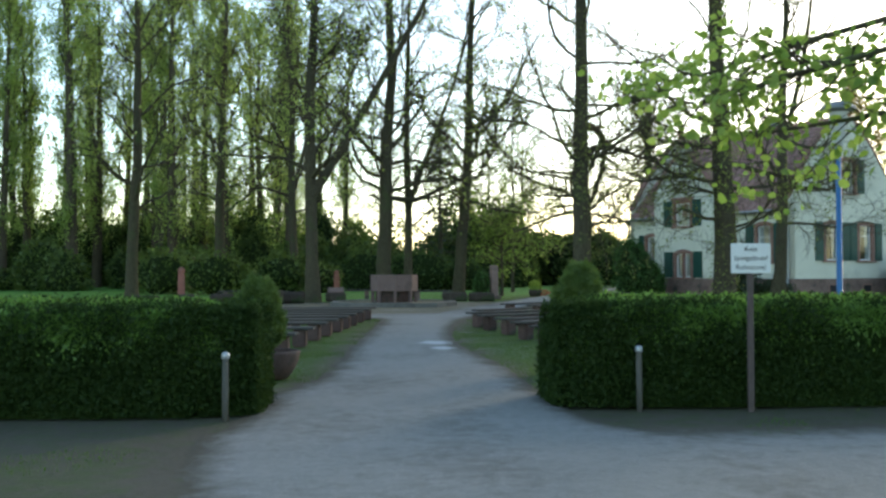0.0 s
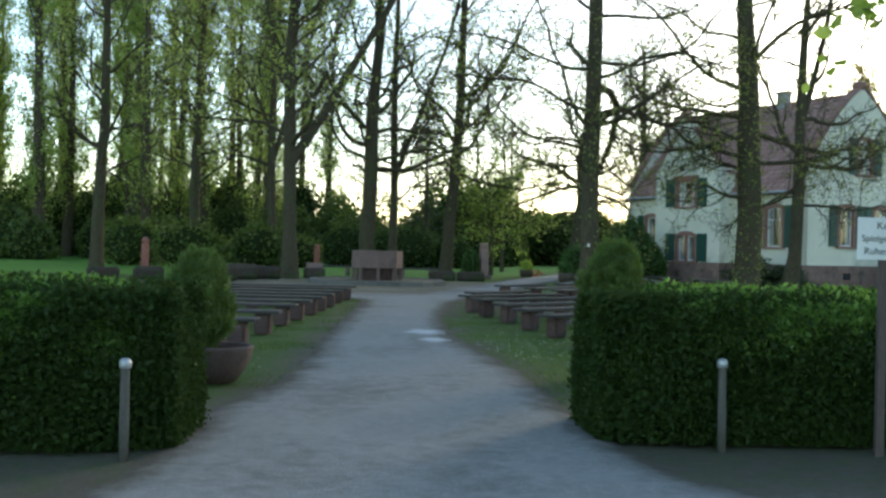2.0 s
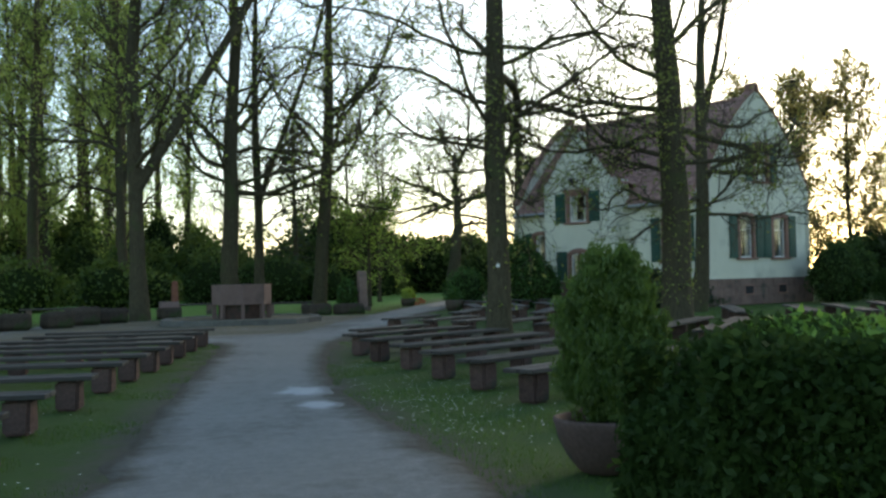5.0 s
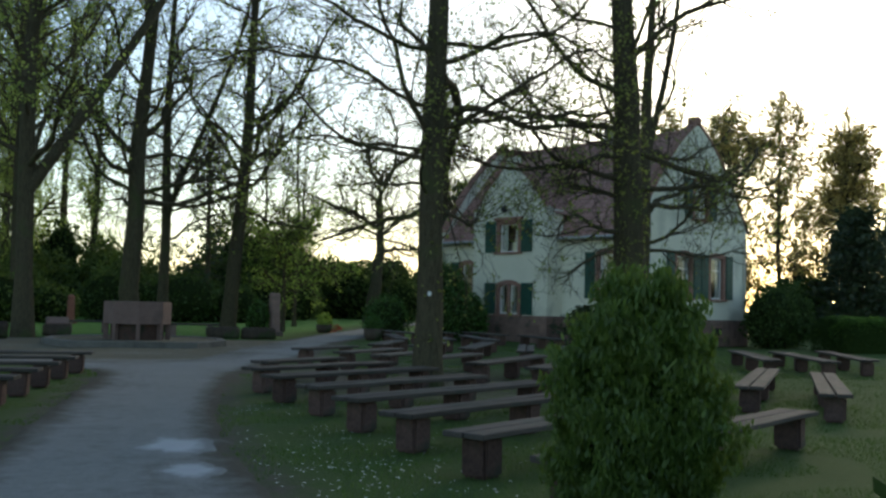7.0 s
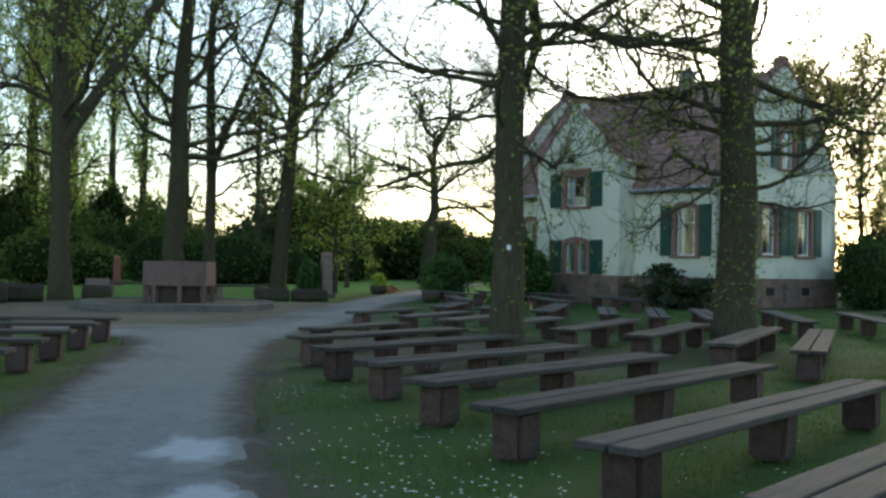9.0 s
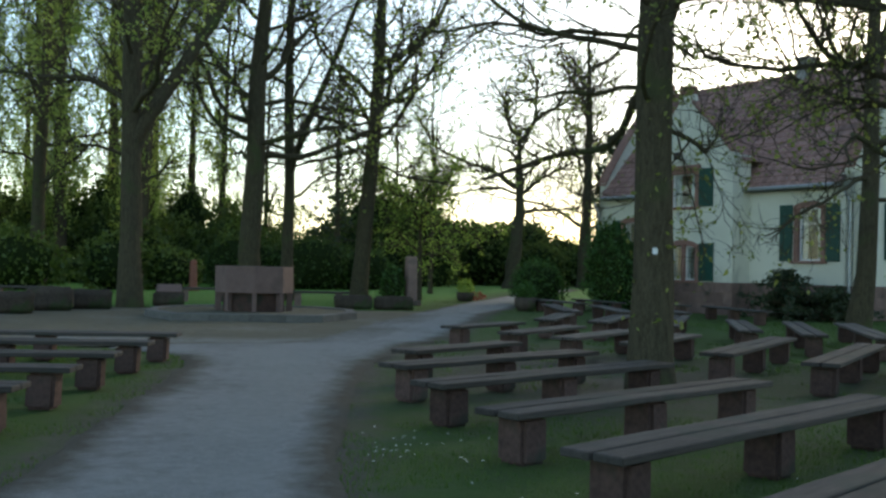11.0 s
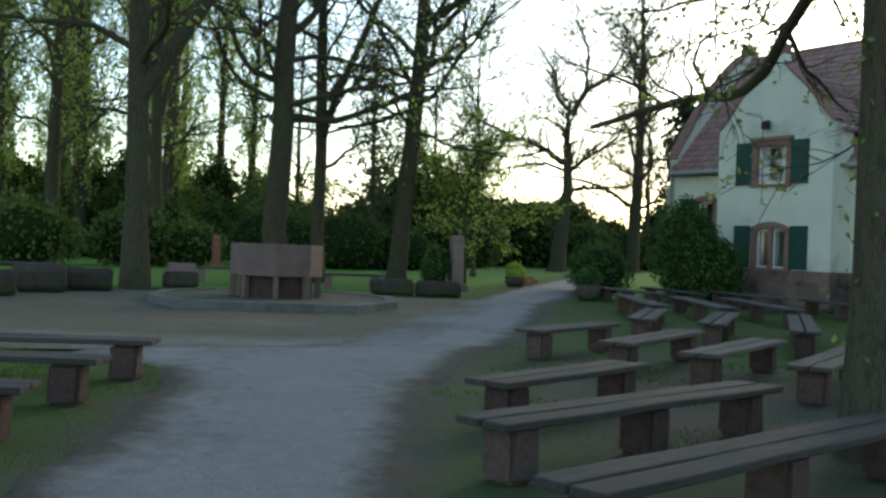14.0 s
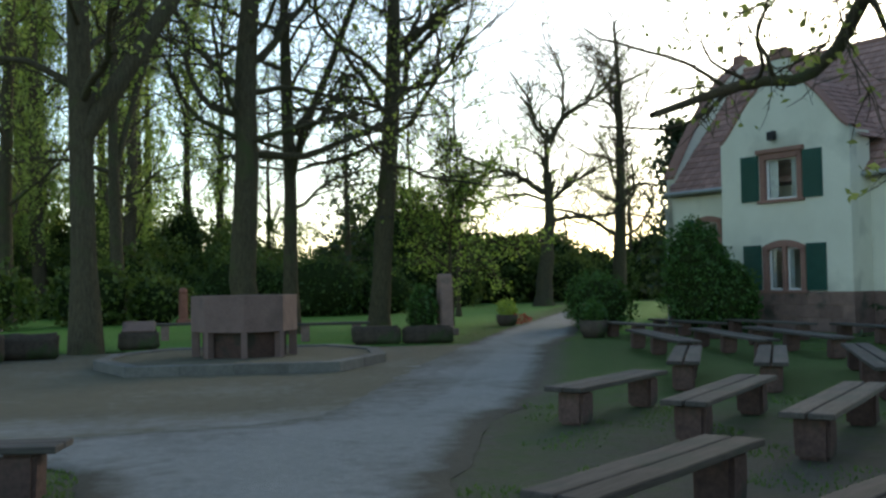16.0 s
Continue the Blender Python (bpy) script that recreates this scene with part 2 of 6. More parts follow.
M_IRON = mat("dark_iron", (0.02, 0.02, 0.022), (0.045, 0.045, 0.05), 6, 0.6, 0.2, 40, 0.4, metal=0.5)
M_FLOWER = leaf_mat("red_flower", (0.25, 0.03, 0.02), (0.40, 0.08, 0.05), 0.3)
M_LEG = mat("bench_sandstone", (0.07, 0.045, 0.038), (0.14, 0.086, 0.072), 3, 0.92, 0.7, 25, 0.1, obj=0.25, stain=((0.06, 0.058, 0.045), 2.4, 0.5))
M_PALE = blend_mat("pale_gravel", ((0.36, 0.37, 0.38), (0.45, 0.46, 0.47), (0.53, 0.54, 0.55)), GRAVEL, "edge")


# ---- mesh helpers ----
def mesh_of(name, verts, faces):
    me = bpy.data.meshes.new(name)
    verts, faces = np.asarray(verts, np.float32), np.asarray(faces, np.int32)
    n, k = faces.shape
    me.vertices.add(len(verts))
    me.vertices.foreach_set("co", verts.ravel())
    me.loops.add(n * k)
    me.loops.foreach_set("vertex_index", faces.ravel())
    me.polygons.add(n)
    me.polygons.foreach_set("loop_start", np.arange(0, n * k, k, dtype=np.int32))
    me.update(calc_edges=True)
    return me


def hang(name, me, material, parent=None, label="", m=None, smooth=False, kind=""):
    if material and not me.materials:
        me.materials.append(material)
    if smooth:
        me.polygons.foreach_set("use_smooth", [True] * len(me.polygons))
    ob = new(name, me)
    if parent:
        ob.parent = parent
    if m is not None:
        ob.matrix_basis = m
    return tagged(ob, label=label, kind=kind)


def part(name, bm, material, parent=None, label="", m=None, smooth=False, kind=""):
    """Links a bmesh as one mesh object under a thing or a part."""
    me = bpy.data.meshes.new(name)
    bm.normal_update()
    bm.to_mesh(me)
    bm.free()
    return hang(name, me, material, parent, label, m, smooth, kind)


def thing(name, label, category, m, group="", kind=""):
    ob = new(name)
    ob.empty_display_size = 0.2
    ob.matrix_basis = m
    return tagged(ob, label, category, group, kind)


def box(bm, x0, x1, y0, y1, z0, z1, bevel=0.0):
    r = bmesh.ops.create_cube(bm, size=1)
    bmesh.ops.transform(bm, matrix=Matrix.Translation(((x0 + x1) / 2, (y0 + y1) / 2, (z0 + z1) / 2)) @ Matrix.Diagonal((x1 - x0, y1 - y0, z1 - z0, 1)), verts=r["verts"])
    if bevel:
        es = list({e for v in r["verts"] for e in v.link_edges})
        bmesh.ops.bevel(bm, geom=es, offset=bevel, segments=1, affect="EDGES")
    return bm


def boxed(*a, bevel=0.0):
    return box(bmesh.new(), *a, bevel=bevel)


def lathe(bm, profile, n=24):
    """Turns (radius, z) pairs about the z axis."""
    rings = []
    for r, z in profile:
        rings.append([bm.verts.new((r * math.cos(2 * math.pi * i / n), r * math.sin(2 * math.pi * i / n), z)) for i in range(n)])
    for a, b in zip(rings, rings[1:]):
        for i in range(n):
            bm.faces.new((a[i], a[(i + 1) % n], b[(i + 1) % n], b[i]))
    bm.faces.new(rings[0][::-1])
    bm.faces.new(rings[-1])
    return bm


def rough_stone(sx, sy, sz, seed, amount=0.05, cuts=3):
    """A hewn block with uneven faces and worn edges, standing on z = 0."""
    bm = boxed(-sx / 2, sx / 2, -sy / 2, sy / 2, 0, sz)
    bmesh.ops.bevel(bm, geom=bm.edges[:], offset=min(sx, sy, sz) * 0.12, segments=2, affect="EDGES")
    bmesh.ops.subdivide_edges(bm, edges=[e for e in bm.edges if e.calc_length() > min(sx, sy, sz) * 0.5], cuts=cuts, use_grid_fill=True)
    for v in bm.verts:
        d = noise.noise_vector(v.co * 2.6 + Vector((seed * 7.3, seed * 1.7, 0)))
        v.co += d * amount
        v.co.z = max(v.co.z, 0)
    return bm


def as_batch(paths, k=8):
    """Paths of any length as two arrays, N x k x 3 points and N x k radii."""
    if isinstance(paths, tuple):
        return paths
    P, R = [], []
    for p, r in paths:
        t, u = np.linspace(0, 1, len(p)), np.linspace(0, 1, k)
        p = np.asarray(p, float)
        P.append(np.stack([np.interp(u, t, p[:, a]) for a in range(3)], 1))
        R.append(np.interp(u, t, r))
    return np.array(P), np.array(R)


def unit(a):
    return a / (np.linalg.norm(a, axis=-1, keepdims=True) + 1e-9)


def tubes(paths, sides=6):
    """One mesh out of many tapered, bent tubes."""
    if isinstance(paths, list) and len(paths) == 1:
        P, R = np.array([paths[0][0]], float), np.array([paths[0][1]], float)
    else:
        P, R = as_batch(paths)
    N, n, _ = P.shape
    d = unit(np.gradient(P, axis=1))
    steep = np.abs(d[:, :1, 2:3]) > 0.6
    ref = np.where(steep, [[[0, 1.0, 0.001]]], [[[0, 0, 1.0]]])
    u = unit(np.cross(d, np.broadcast_to(ref, d.shape)))
    w = np.cross(d, u)
    ang = np.arange(sides) * 2 * np.pi / sides
    ca, sa = np.cos(ang)[None, None, :, None], np.sin(ang)[None, None, :, None]
    V = (P[:, :, None] + R[:, :, None, None] * (ca * u[:, :, None] + sa * w[:, :, None])).reshape(-1, 3)
    b = (np.arange(N) * n * sides)[:, None, None]
    i = (np.arange(n - 1) * sides)[None, :, None]
    j, k = np.arange(sides)[None, None], ((np.arange(sides) + 1) % sides)[None, None]
    F = np.stack([b + i + j, b + i + k, b + i + sides + k, b + i + sides + j], -1).reshape(-1, 4)
    return V, F


def both(a, b):
    """Two meshes as one set of corners and faces."""
    return np.concatenate([a[0], b[0]]), np.concatenate([a[1], b[1] + len(a[0])])


def leaf_quads(rng, pts, size, up=0.0, long=1.5, spread=0.35):
    """Small folded leaves, one at each point, turned at random."""
    n = len(pts)
    a = rng.normal(size=(n, 3))
    a[:, 2] += up
    a /= np.linalg.norm(a, axis=1)[:, None]
    b = np.cross(a, rng.normal(size=(n, 3)))
    b /= np.linalg.norm(b, axis=1)[:, None] + 1e-9
    s = size * rng.uniform(1 - spread, 1 + spread, (n, 1))
    nn = np.cross(a, b)
    v = np.stack([pts - a * s * long / 2, pts + b * s / 2 + nn * s * 0.12, pts + a * s * long / 2, pts - b * s / 2 + nn * s * 0.12], 1)
    return v.reshape(-1, 3), np.arange(n * 4).reshape(-1, 4)


# ---- ground ----
LEFT_EDGE = [(-1.5, 3.5), (-1.85, 5.6), (-2.05, 6.9), (-1.9, 8.5), (-1.85, 10.6), (-1.58, 11.8), (-1.4, 12.7), (-1.3, 14), (-1.24, 16.9), (-1.13, 21.6), (-1.0, 26), (-0.86, 30.5), (-1.2, 32.2), (-2.6, 33.4), (-2.4, 34.1), (-0.3, 34.6), (0.9, 35.4), (1.7, 38.1), (2.65, 41.9), (4.75, 48.8), (7.7, 58), (14.5, 77), (20, 90)]
RIGHT_EDGE = [(6.0, 3.5), (4.6, 5.6), (2.6, 7.4), (2.0, 8.6), (1.85, 11), (1.7, 15), (1.4, 17.2), (1.17, 20.3), (1.19, 23.2), (1.45, 26.7), (1.8, 30), (2.5, 32.8), (2.9, 34.3), (4.2, 37.4), (5.6, 42.8), (6.9, 48), (8.7, 52.5), (16.7, 78), (22, 91)]


def along(line, y):
    ys = [p[1] for p in line]
    return np.interp(y, ys, [p[0] for p in line])


def ground():
    # fine sheet near the walk, coarse ring out to the horizon, in one mesh
    xs = np.concatenate([[-3000, -900, -300, -120, -60, -30], np.arange(-15, 18.01, 0.3), [24, 32, 60, 120, 300, 900, 3000]])
    ys = np.concatenate([[-3000, -900, -300, -100, -40, -20], np.arange(-10, 70.01, 0.3), [76, 84, 100, 130, 180, 300, 900, 3000]])
    X, Y = np.meshgrid(xs, ys)
    Z = np.zeros_like(X)
    for i in range(Z.shape[0]):
        for j in range(Z.shape[1]):
            if abs(X[i, j]) < 40 and -20 < Y[i, j] < 80:
                Z[i, j] = 0.02 * noise.noise((X[i, j] * 0.6, Y[i, j] * 0.6, 3)) - 0.012
    v = np.stack([X, Y, Z], -1).reshape(-1, 3)
    nx = len(xs)
    i, j = np.meshgrid(np.arange(len(ys) - 1), np.arange(nx - 1), indexing="ij")
    a = (i * nx + j).ravel()
    me = mesh_of("ground", v, np.stack([a, a + 1, a + nx + 1, a + nx], 1))
    # worn, bare soil by the walk's edges, in front of the hedge and between the seats
    x, y = v[:, 0], v[:, 1]
    dl, dr = along(LEFT_EDGE, y) - x, x - along(RIGHT_EDGE, y)
    bare = np.clip(0.9 - np.minimum(np.abs(dl), np.abs(dr)) * 1.5, 0, 1) * (y > 7) * (y < 50)
    bare = np.maximum(bare, ((y > 6.2) & (y < 9.6)) * 0.75)
    bare = np.maximum(bare, ((y < 7.6) & (x > -2.2)) * 0.9)
    bare = np.maximum(bare, ((y < 8) & (x > -12) & (x <= -2.2)) * 0.62)
    bare = np.maximum(bare, 0.95 * np.exp(-((x - 5.0) / 3.6) ** 2 - ((y - 30) / 6.0) ** 2))
    bare = np.maximum(bare, 0.6 * np.exp(-((x - 9.0) / 3.0) ** 2 - ((y - 29) / 3) ** 2))
    at = me.attributes.new("bare", "FLOAT", "POINT")
    at.data.foreach_set("value", bare.astype(np.float32))
    tagged(hang("ground", me, M_GROUND, smooth=True), "rough lawn with bare trodden soil patches", "ground", kind="structure")


def strip(name, label, category, material, rows, z, seed, ragged=0.18, fray=0.0, fade=0.5, fade_end=0.0, fade_from=-99.0, fade_start=0.0):
    """A lane between left and right borders, with frayed edges and a mask towards them."""
    V, E = [], []
    n = 22
    for i, (y, x0, x1) in enumerate(rows):
        x0 += ragged * noise.noise((y * 1.3, seed, 0))
        x1 += ragged * noise.noise((y * 1.3, seed + 9, 0))
        for k in range(n + 1):
            f = k / n
            x = x0 + (x1 - x0) * f
            V.append((x, y + fray * noise.noise((x * 0.7, seed, 2)) * (i > len(rows) - 6), z - (0.03 if k in (0, n) else 0) + 0.012 * noise.noise((x, y, seed))))
            d = min(x - x0, x1 - x)
            soft = fade + (1.3 * np.clip((y - 32) / 3, 0, 1) * np.clip((50 - y) / 4, 0, 1) if k < n / 2 else 0)
            mask = max(0.0, 1 - d / soft) * (np.clip((y - fade_from) / 1.2, 0, 1) if k > n / 2 else 1)
            if k < n / 2 and 32 < y < 49:
                mask *= 0.55
            if fade_start:
                mask = max(mask, 0.55 * (1 - abs(y - rows[0][0] - fade_start) / fade_start))
            if fade_end:
                mask = max(mask, 1 - (rows[-1][0] - y) / fade_end)
            E.append(mask + 0.1 + 0.3 * noise.noise((x * 0.9, y * 0.45, seed + 4)))
    a = np.array([i * (n + 1) + k for i in range(len(rows) - 1) for k in range(n)])
    me = mesh_of(name, V, np.stack([a, a + 1, a + n + 2, a + n + 1], 1))
    at = me.attributes.new("edge", "FLOAT", "POINT")
    at.data.foreach_set("value", np.array(E, np.float32))
    tagged(hang(name, me, material, smooth=True), label, category, kind="structure")


ground()
strip("path", "pale grey gravel path curving past the benches", "path", M_PATH, [(y, along(LEFT_EDGE, y), along(RIGHT_EDGE, y)) for y in np.arange(4.0, 90, 0.25)], 0.022, 1, fade_from=6.0)
strip("road", "worn gravel track before the hedge", "road", M_PATH, [(y, -2.3, 60.0) for y in np.arange(-12, 7.8, 0.25)], 0.008, 5, 0.4, 0.4, fade_end=0.9, fade=0.9)
strip("yard", "trodden brown earth round the stone basin", "yard", M_YARD, [(y, -9 + 0.1 * (y - 40) ** 2 / 6, max(along(LEFT_EDGE, y) + 0.6, 3.0 if y > 43 else -9)) for y in np.arange(33.6, 49.2, 0.25)], 0.012, 3, 0.5, fade_start=1.5)
strip("lawn", "fresh bright green lawn beyond the yard", "lawn", M_LAWN, [(y, -40.0, along(LEFT_EDGE, y) - 0.15) for y in np.arange(49.6, 100, 0.5)], 0.012, 11, 0.3, fade=0.6, fade_start=0.6)
strip("lawn", "fresh bright green lawn along the path", "lawn", M_LAWN, [(y, along(RIGHT_EDGE, y) + 0.15, along(RIGHT_EDGE, y) + 3.0 + max(0.0, (y - 60) * 0.25)) for y in np.arange(52.0, 100, 0.5)], 0.012, 12, 0.3, fade=0.6, fade_start=0.6)
# two soft-edged patches of paler gravel on the path
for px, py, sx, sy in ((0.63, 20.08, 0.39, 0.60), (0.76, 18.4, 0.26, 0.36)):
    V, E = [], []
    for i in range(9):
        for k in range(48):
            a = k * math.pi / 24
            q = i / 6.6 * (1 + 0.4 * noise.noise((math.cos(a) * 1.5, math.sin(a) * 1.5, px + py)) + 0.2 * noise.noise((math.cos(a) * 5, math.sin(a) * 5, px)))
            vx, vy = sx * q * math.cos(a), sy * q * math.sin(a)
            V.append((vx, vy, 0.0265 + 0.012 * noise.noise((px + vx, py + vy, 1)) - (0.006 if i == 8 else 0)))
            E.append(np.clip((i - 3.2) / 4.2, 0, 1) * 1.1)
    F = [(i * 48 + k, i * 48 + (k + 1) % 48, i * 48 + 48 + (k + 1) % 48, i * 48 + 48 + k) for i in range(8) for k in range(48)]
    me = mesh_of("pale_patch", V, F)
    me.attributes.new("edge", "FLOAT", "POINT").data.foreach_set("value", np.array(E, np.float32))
    tagged(hang("pale_patch", me, M_PALE, m=pose(px, py, 0)), "pale patch lying on the gravel", "patch", kind="structure")


# ---- trees ----
def grow(rng, start, way, length, r0, r1, n=7, wob=0.12, up=0.0):
    p, d = [np.array(start, float)], np.array(way, float)
    d /= np.linalg.norm(d)
    for _ in range(n - 1):
        d = d + rng.normal(0, wob, 3) + np.array([0, 0, up])
        d /= np.linalg.norm(d)
        p.append(p[-1] + d * length / (n - 1))
    return np.array(p), np.linspace(r0, r1, n)


def offshoots(rng, paths, count, length, ratio, spread, up, lo=0.3, n=6, wob=0.2, thick=0.5, least=0.006):
    P, R = as_batch(paths)
    N, k, _ = P.shape
    idx = np.repeat(np.arange(N), rng.poisson(count, N))
    M = len(idx)
    f = rng.uniform(lo, 1.0, M) * (k - 1)
    i = np.minimum(f.astype(int), k - 2)
    a, b = P[idx, i], P[idx, i + 1]
    out = [a + (b - a) * (f - i)[:, None]]
    d = unit(unit(b - a) + rng.normal(0, spread, (M, 3)))
    step = (length * rng.uniform(0.6, 1.3, M) / (n - 1))[:, None]
    for _ in range(n - 1):
        d = unit(d + rng.normal(0, wob, (M, 3)) + [0, 0, up])
        out.append(out[-1] + d * step)
    rr = np.maximum(R[idx, i] * thick, least)
    return np.stack(out, 1), rr[:, None] * np.linspace(1, ratio, n)[None]


def along_twigs(rng, batch, mean, scatter):
    """Random places on twigs, so many a twig on average."""
    P = batch[0]
    idx = np.repeat(np.arange(len(P)), rng.poisson(mean, len(P)))
    return P[idx, rng.integers(1, P.shape[1], len(idx))] + rng.normal(0, scatter, (len(idx), 3))


def tree(name, label, x, y, height, radius, seed, limbs, lean=(0, 0), fork=None, branch=(5, 2.2), twig=(6, 0.9), fine=(3, 0.45), leaf=(0.07, 2.0), leaf_m=None, limb_up=0.06, bark=None, group="", clothed=0, droop=0.0, twig_r=0.4, least=0.012, extra=(), sway=0.06):
    """limbs: (height, compass degrees, length, rise, radius). fork: a second leader as (height, compass degrees, lean, radius)."""
    rng = np.random.default_rng(seed)
    root = thing(name, label, "tree", pose(x, y, 0), group)
    n = 16
    zs = np.linspace(0, height, n)
    wob = np.cumsum(rng.normal(0, sway * height / 22, (n, 2)), axis=0)
    wob[0] = 0
    pts = np.stack([lean[0] * zs + wob[:, 0], lean[1] * zs + wob[:, 1], zs], 1)
    rad = radius * (1 - 0.85 * (zs / height) ** 1.1)
    rad[0] *= 1.35
    pts = np.insert(pts, 1, [lean[0] * 0.5, lean[1] * 0.5, 0.5], axis=0)
    rad = np.insert(rad, 1, radius * 1.03)
    pts[0, 2] = -0.1
    stems = [(pts, rad)]

    def axis_at(z):
        return np.array([np.interp(z, pts[:, 2], pts[:, 0]), np.interp(z, pts[:, 2], pts[:, 1]), z])
    if fork:
        z, deg, tilt, fr = fork
        d = np.array([math.sin(radians(deg)) * tilt, math.cos(radians(deg)) * tilt, 1.0])
        stems.append(grow(rng, axis_at(z), d, (height - z) * 0.95, fr, fr * 0.2, 10, 0.05, 0.04))
    main = []
    for z, deg, length, rise, lr in limbs:
        d = (math.sin(radians(deg)), math.cos(radians(deg)), rise)
        main.append(grow(rng, axis_at(z), d, length, lr, lr * 0.25, 12, 0.2, limb_up))
    for way_points, lr in extra:
        p = np.array(way_points, float)
        t, u = np.arange(len(p)), np.linspace(0, len(p) - 1, 18)
        q = np.stack([np.interp(u, t, p[:, k]) for k in range(3)], 1)
        q[1:-1] = (q[:-2] + 2 * q[1:-1] + q[2:]) / 4 + rng.normal(0, 0.025, (16, 3))
        main.append((q, np.linspace(lr, lr * 0.24, 18)))
    v, f = tubes(stems, 14)
    me = mesh_of("trunk", v, f)
    for vert in me.vertices:
        q = vert.co * 3.0
        vert.co += Vector((noise.noise(q), noise.noise(q + Vector((9, 0, 0))), 0)) * radius * 0.13
    hang("trunk", me, bark or M_BARK, root, smooth=True)
    grown = main + [(p[len(p) // 2:], r[len(r) // 2:]) for p, r in stems]
    second = offshoots(rng, grown, branch[0], branch[1], 0.35, 0.5, 0.03 - droop, 0.15, 8, 0.2, 0.45, least * 1.6)
    third = offshoots(rng, second, twig[0], twig[1], 0.4, 0.55, 0.02 - droop, 0.15, 6, 0.22, twig_r, least * 1.2)
    stray = offshoots(rng, main or grown, twig[0], twig[1], 0.4, 0.6, 0.02 - droop, 0.15, 6, 0.22, 0.25, least * 1.2)
    third = (np.concatenate([third[0], stray[0]]), np.concatenate([third[1], stray[1]]))
    for limb in main:
        v, f = tubes([limb], 8)
        hang("limb", mesh_of("limb", v, f), bark or M_BARK, root, smooth=True)
    v, f = both(tubes(second, 5), tubes(third, 3))
    last = third
    if fine[0]:
        last = offshoots(rng, third, fine[0], fine[1], 0.5, 0.7, -droop, 0.15, 3, 0.3, 0.6, least)
        v, f = both((v, f), tubes(last, 3))
    hang("twig_mass", mesh_of("twig_mass", v, f), M_TWIG, root, kind="stuff")
    tips = list(along_twigs(rng, last, leaf[1], leaf[0] * 0.8))
    if clothed:
        for _ in range(clothed):
            z = rng.uniform(0.8, height * 0.75)
            a = rng.uniform(0, 6.28)
            rr = np.interp(z, pts[:, 2], rad) + abs(rng.normal(0.05, 0.10))
            tips.append(axis_at(z) + [math.cos(a) * rr, math.sin(a) * rr, 0])
    if tips:
        v, f = leaf_quads(rng, np.array(tips), leaf[0], 0)
        hang("crown", mesh_of("crown", v, f), leaf_m or M_LEAF, root, kind="stuff")
    return root


def ring_of_limbs(seed, n, z0, z1, length, rise, radius):
    """Limbs all round a trunk, shorter and steeper towards the top."""
    r = random.Random(seed)
    out = []
    for k in range(n):
        f = k / max(1, n - 1)
        out.append((z0 + (z1 - z0) * f + r.uniform(-0.4, 0.4), k * 137.5 + r.uniform(-25, 25), length * (1 - 0.45 * f) * r.uniform(0.75, 1.2), rise * r.uniform(0.4, 1.3) + 0.4 * f, radius * (1 - 0.5 * f) * r.uniform(0.7, 1.2)))
    return out


DENSE = dict(branch=(8, 2.8), twig=(5.5, 1.2), fine=(2.2, 0.6), least=0.011)
NEAR = dict(branch=(10, 1.6), twig=(7, 0.75), fine=(3, 0.32), least=0.005)
# the tree among the benches, with long bare limbs over the seats
tree("tree", "tall dark-barked tree with sparse spring leaves among the benches", 5.35, 27.6, 22, 0.27, 11,
     [(5.4, 265, 5.5, 0.1, 0.05), (6.3, 120, 5.0, 0.1, 0.06), (4.6, 300, 4.2, 0.2, 0.04), (5.2, 85, 4.8, 0.0, 0.055), (6.6, 235, 5, 0.05, 0.055), (3.7, 250, 3.4, 0.1, 0.04), (3.4, 60, 2.8, 0.15, 0.04), (4.4, 280, 4.0, 0.2, 0.05), (3.9, 340, 3.2, 0.2, 0.04), (4.9, 240, 4.5, 0.1, 0.06), (5.0, 130, 4.0, 0.15, 0.06)]
     + ring_of_limbs(3, 12, 6.5, 13, 6.0, 0.3, 0.06), lean=(-0.012, 0.0), sway=0.03, clothed=700, leaf=(0.05, 2.0), **NEAR,
     extra=[(((0, 0, 6.2), (1.2, 2.2, 6.2), (1.6, 4.4, 5.4), (1.35, 6.1, 3.85), (0.4, 5.4, 3.75), (-0.7, 4.2, 3.35), (-1.7, 3.1, 2.95)), 0.12),
            (((0, 0, 5.3), (0.9, -0.3, 5.5), (1.6, -0.8, 5.0), (2.4, -1.2, 5.1), (3.4, -1.8, 4.6)), 0.08)])
tree("tree", "stout twisted tree with burls beside the house", 10.35, 29.3, 19, 0.38, 12,
     [(5.6, 300, 5.0, 0.15, 0.08), (6.4, 265, 5.5, 0.2, 0.07), (5.2, 80, 5.5, 0.25, 0.085), (7.2, 110, 5.0, 0.5, 0.08), (3.4, 250, 3.8, 0.0, 0.06), (4.1, 330, 3.4, 0.1, 0.06), (3.0, 100, 3.2, 0.1, 0.05), (4.6, 260, 4.4, 0.15, 0.07), (4.2, 110, 4.0, 0.1, 0.07), (5.0, 240, 4.4, 0.1, 0.07)]
     + ring_of_limbs(4, 11, 6.5, 13, 5.5, 0.45, 0.07), lean=(-0.02, 0.0), sway=0.04, clothed=2400, leaf=(0.05, 1.8), **NEAR)
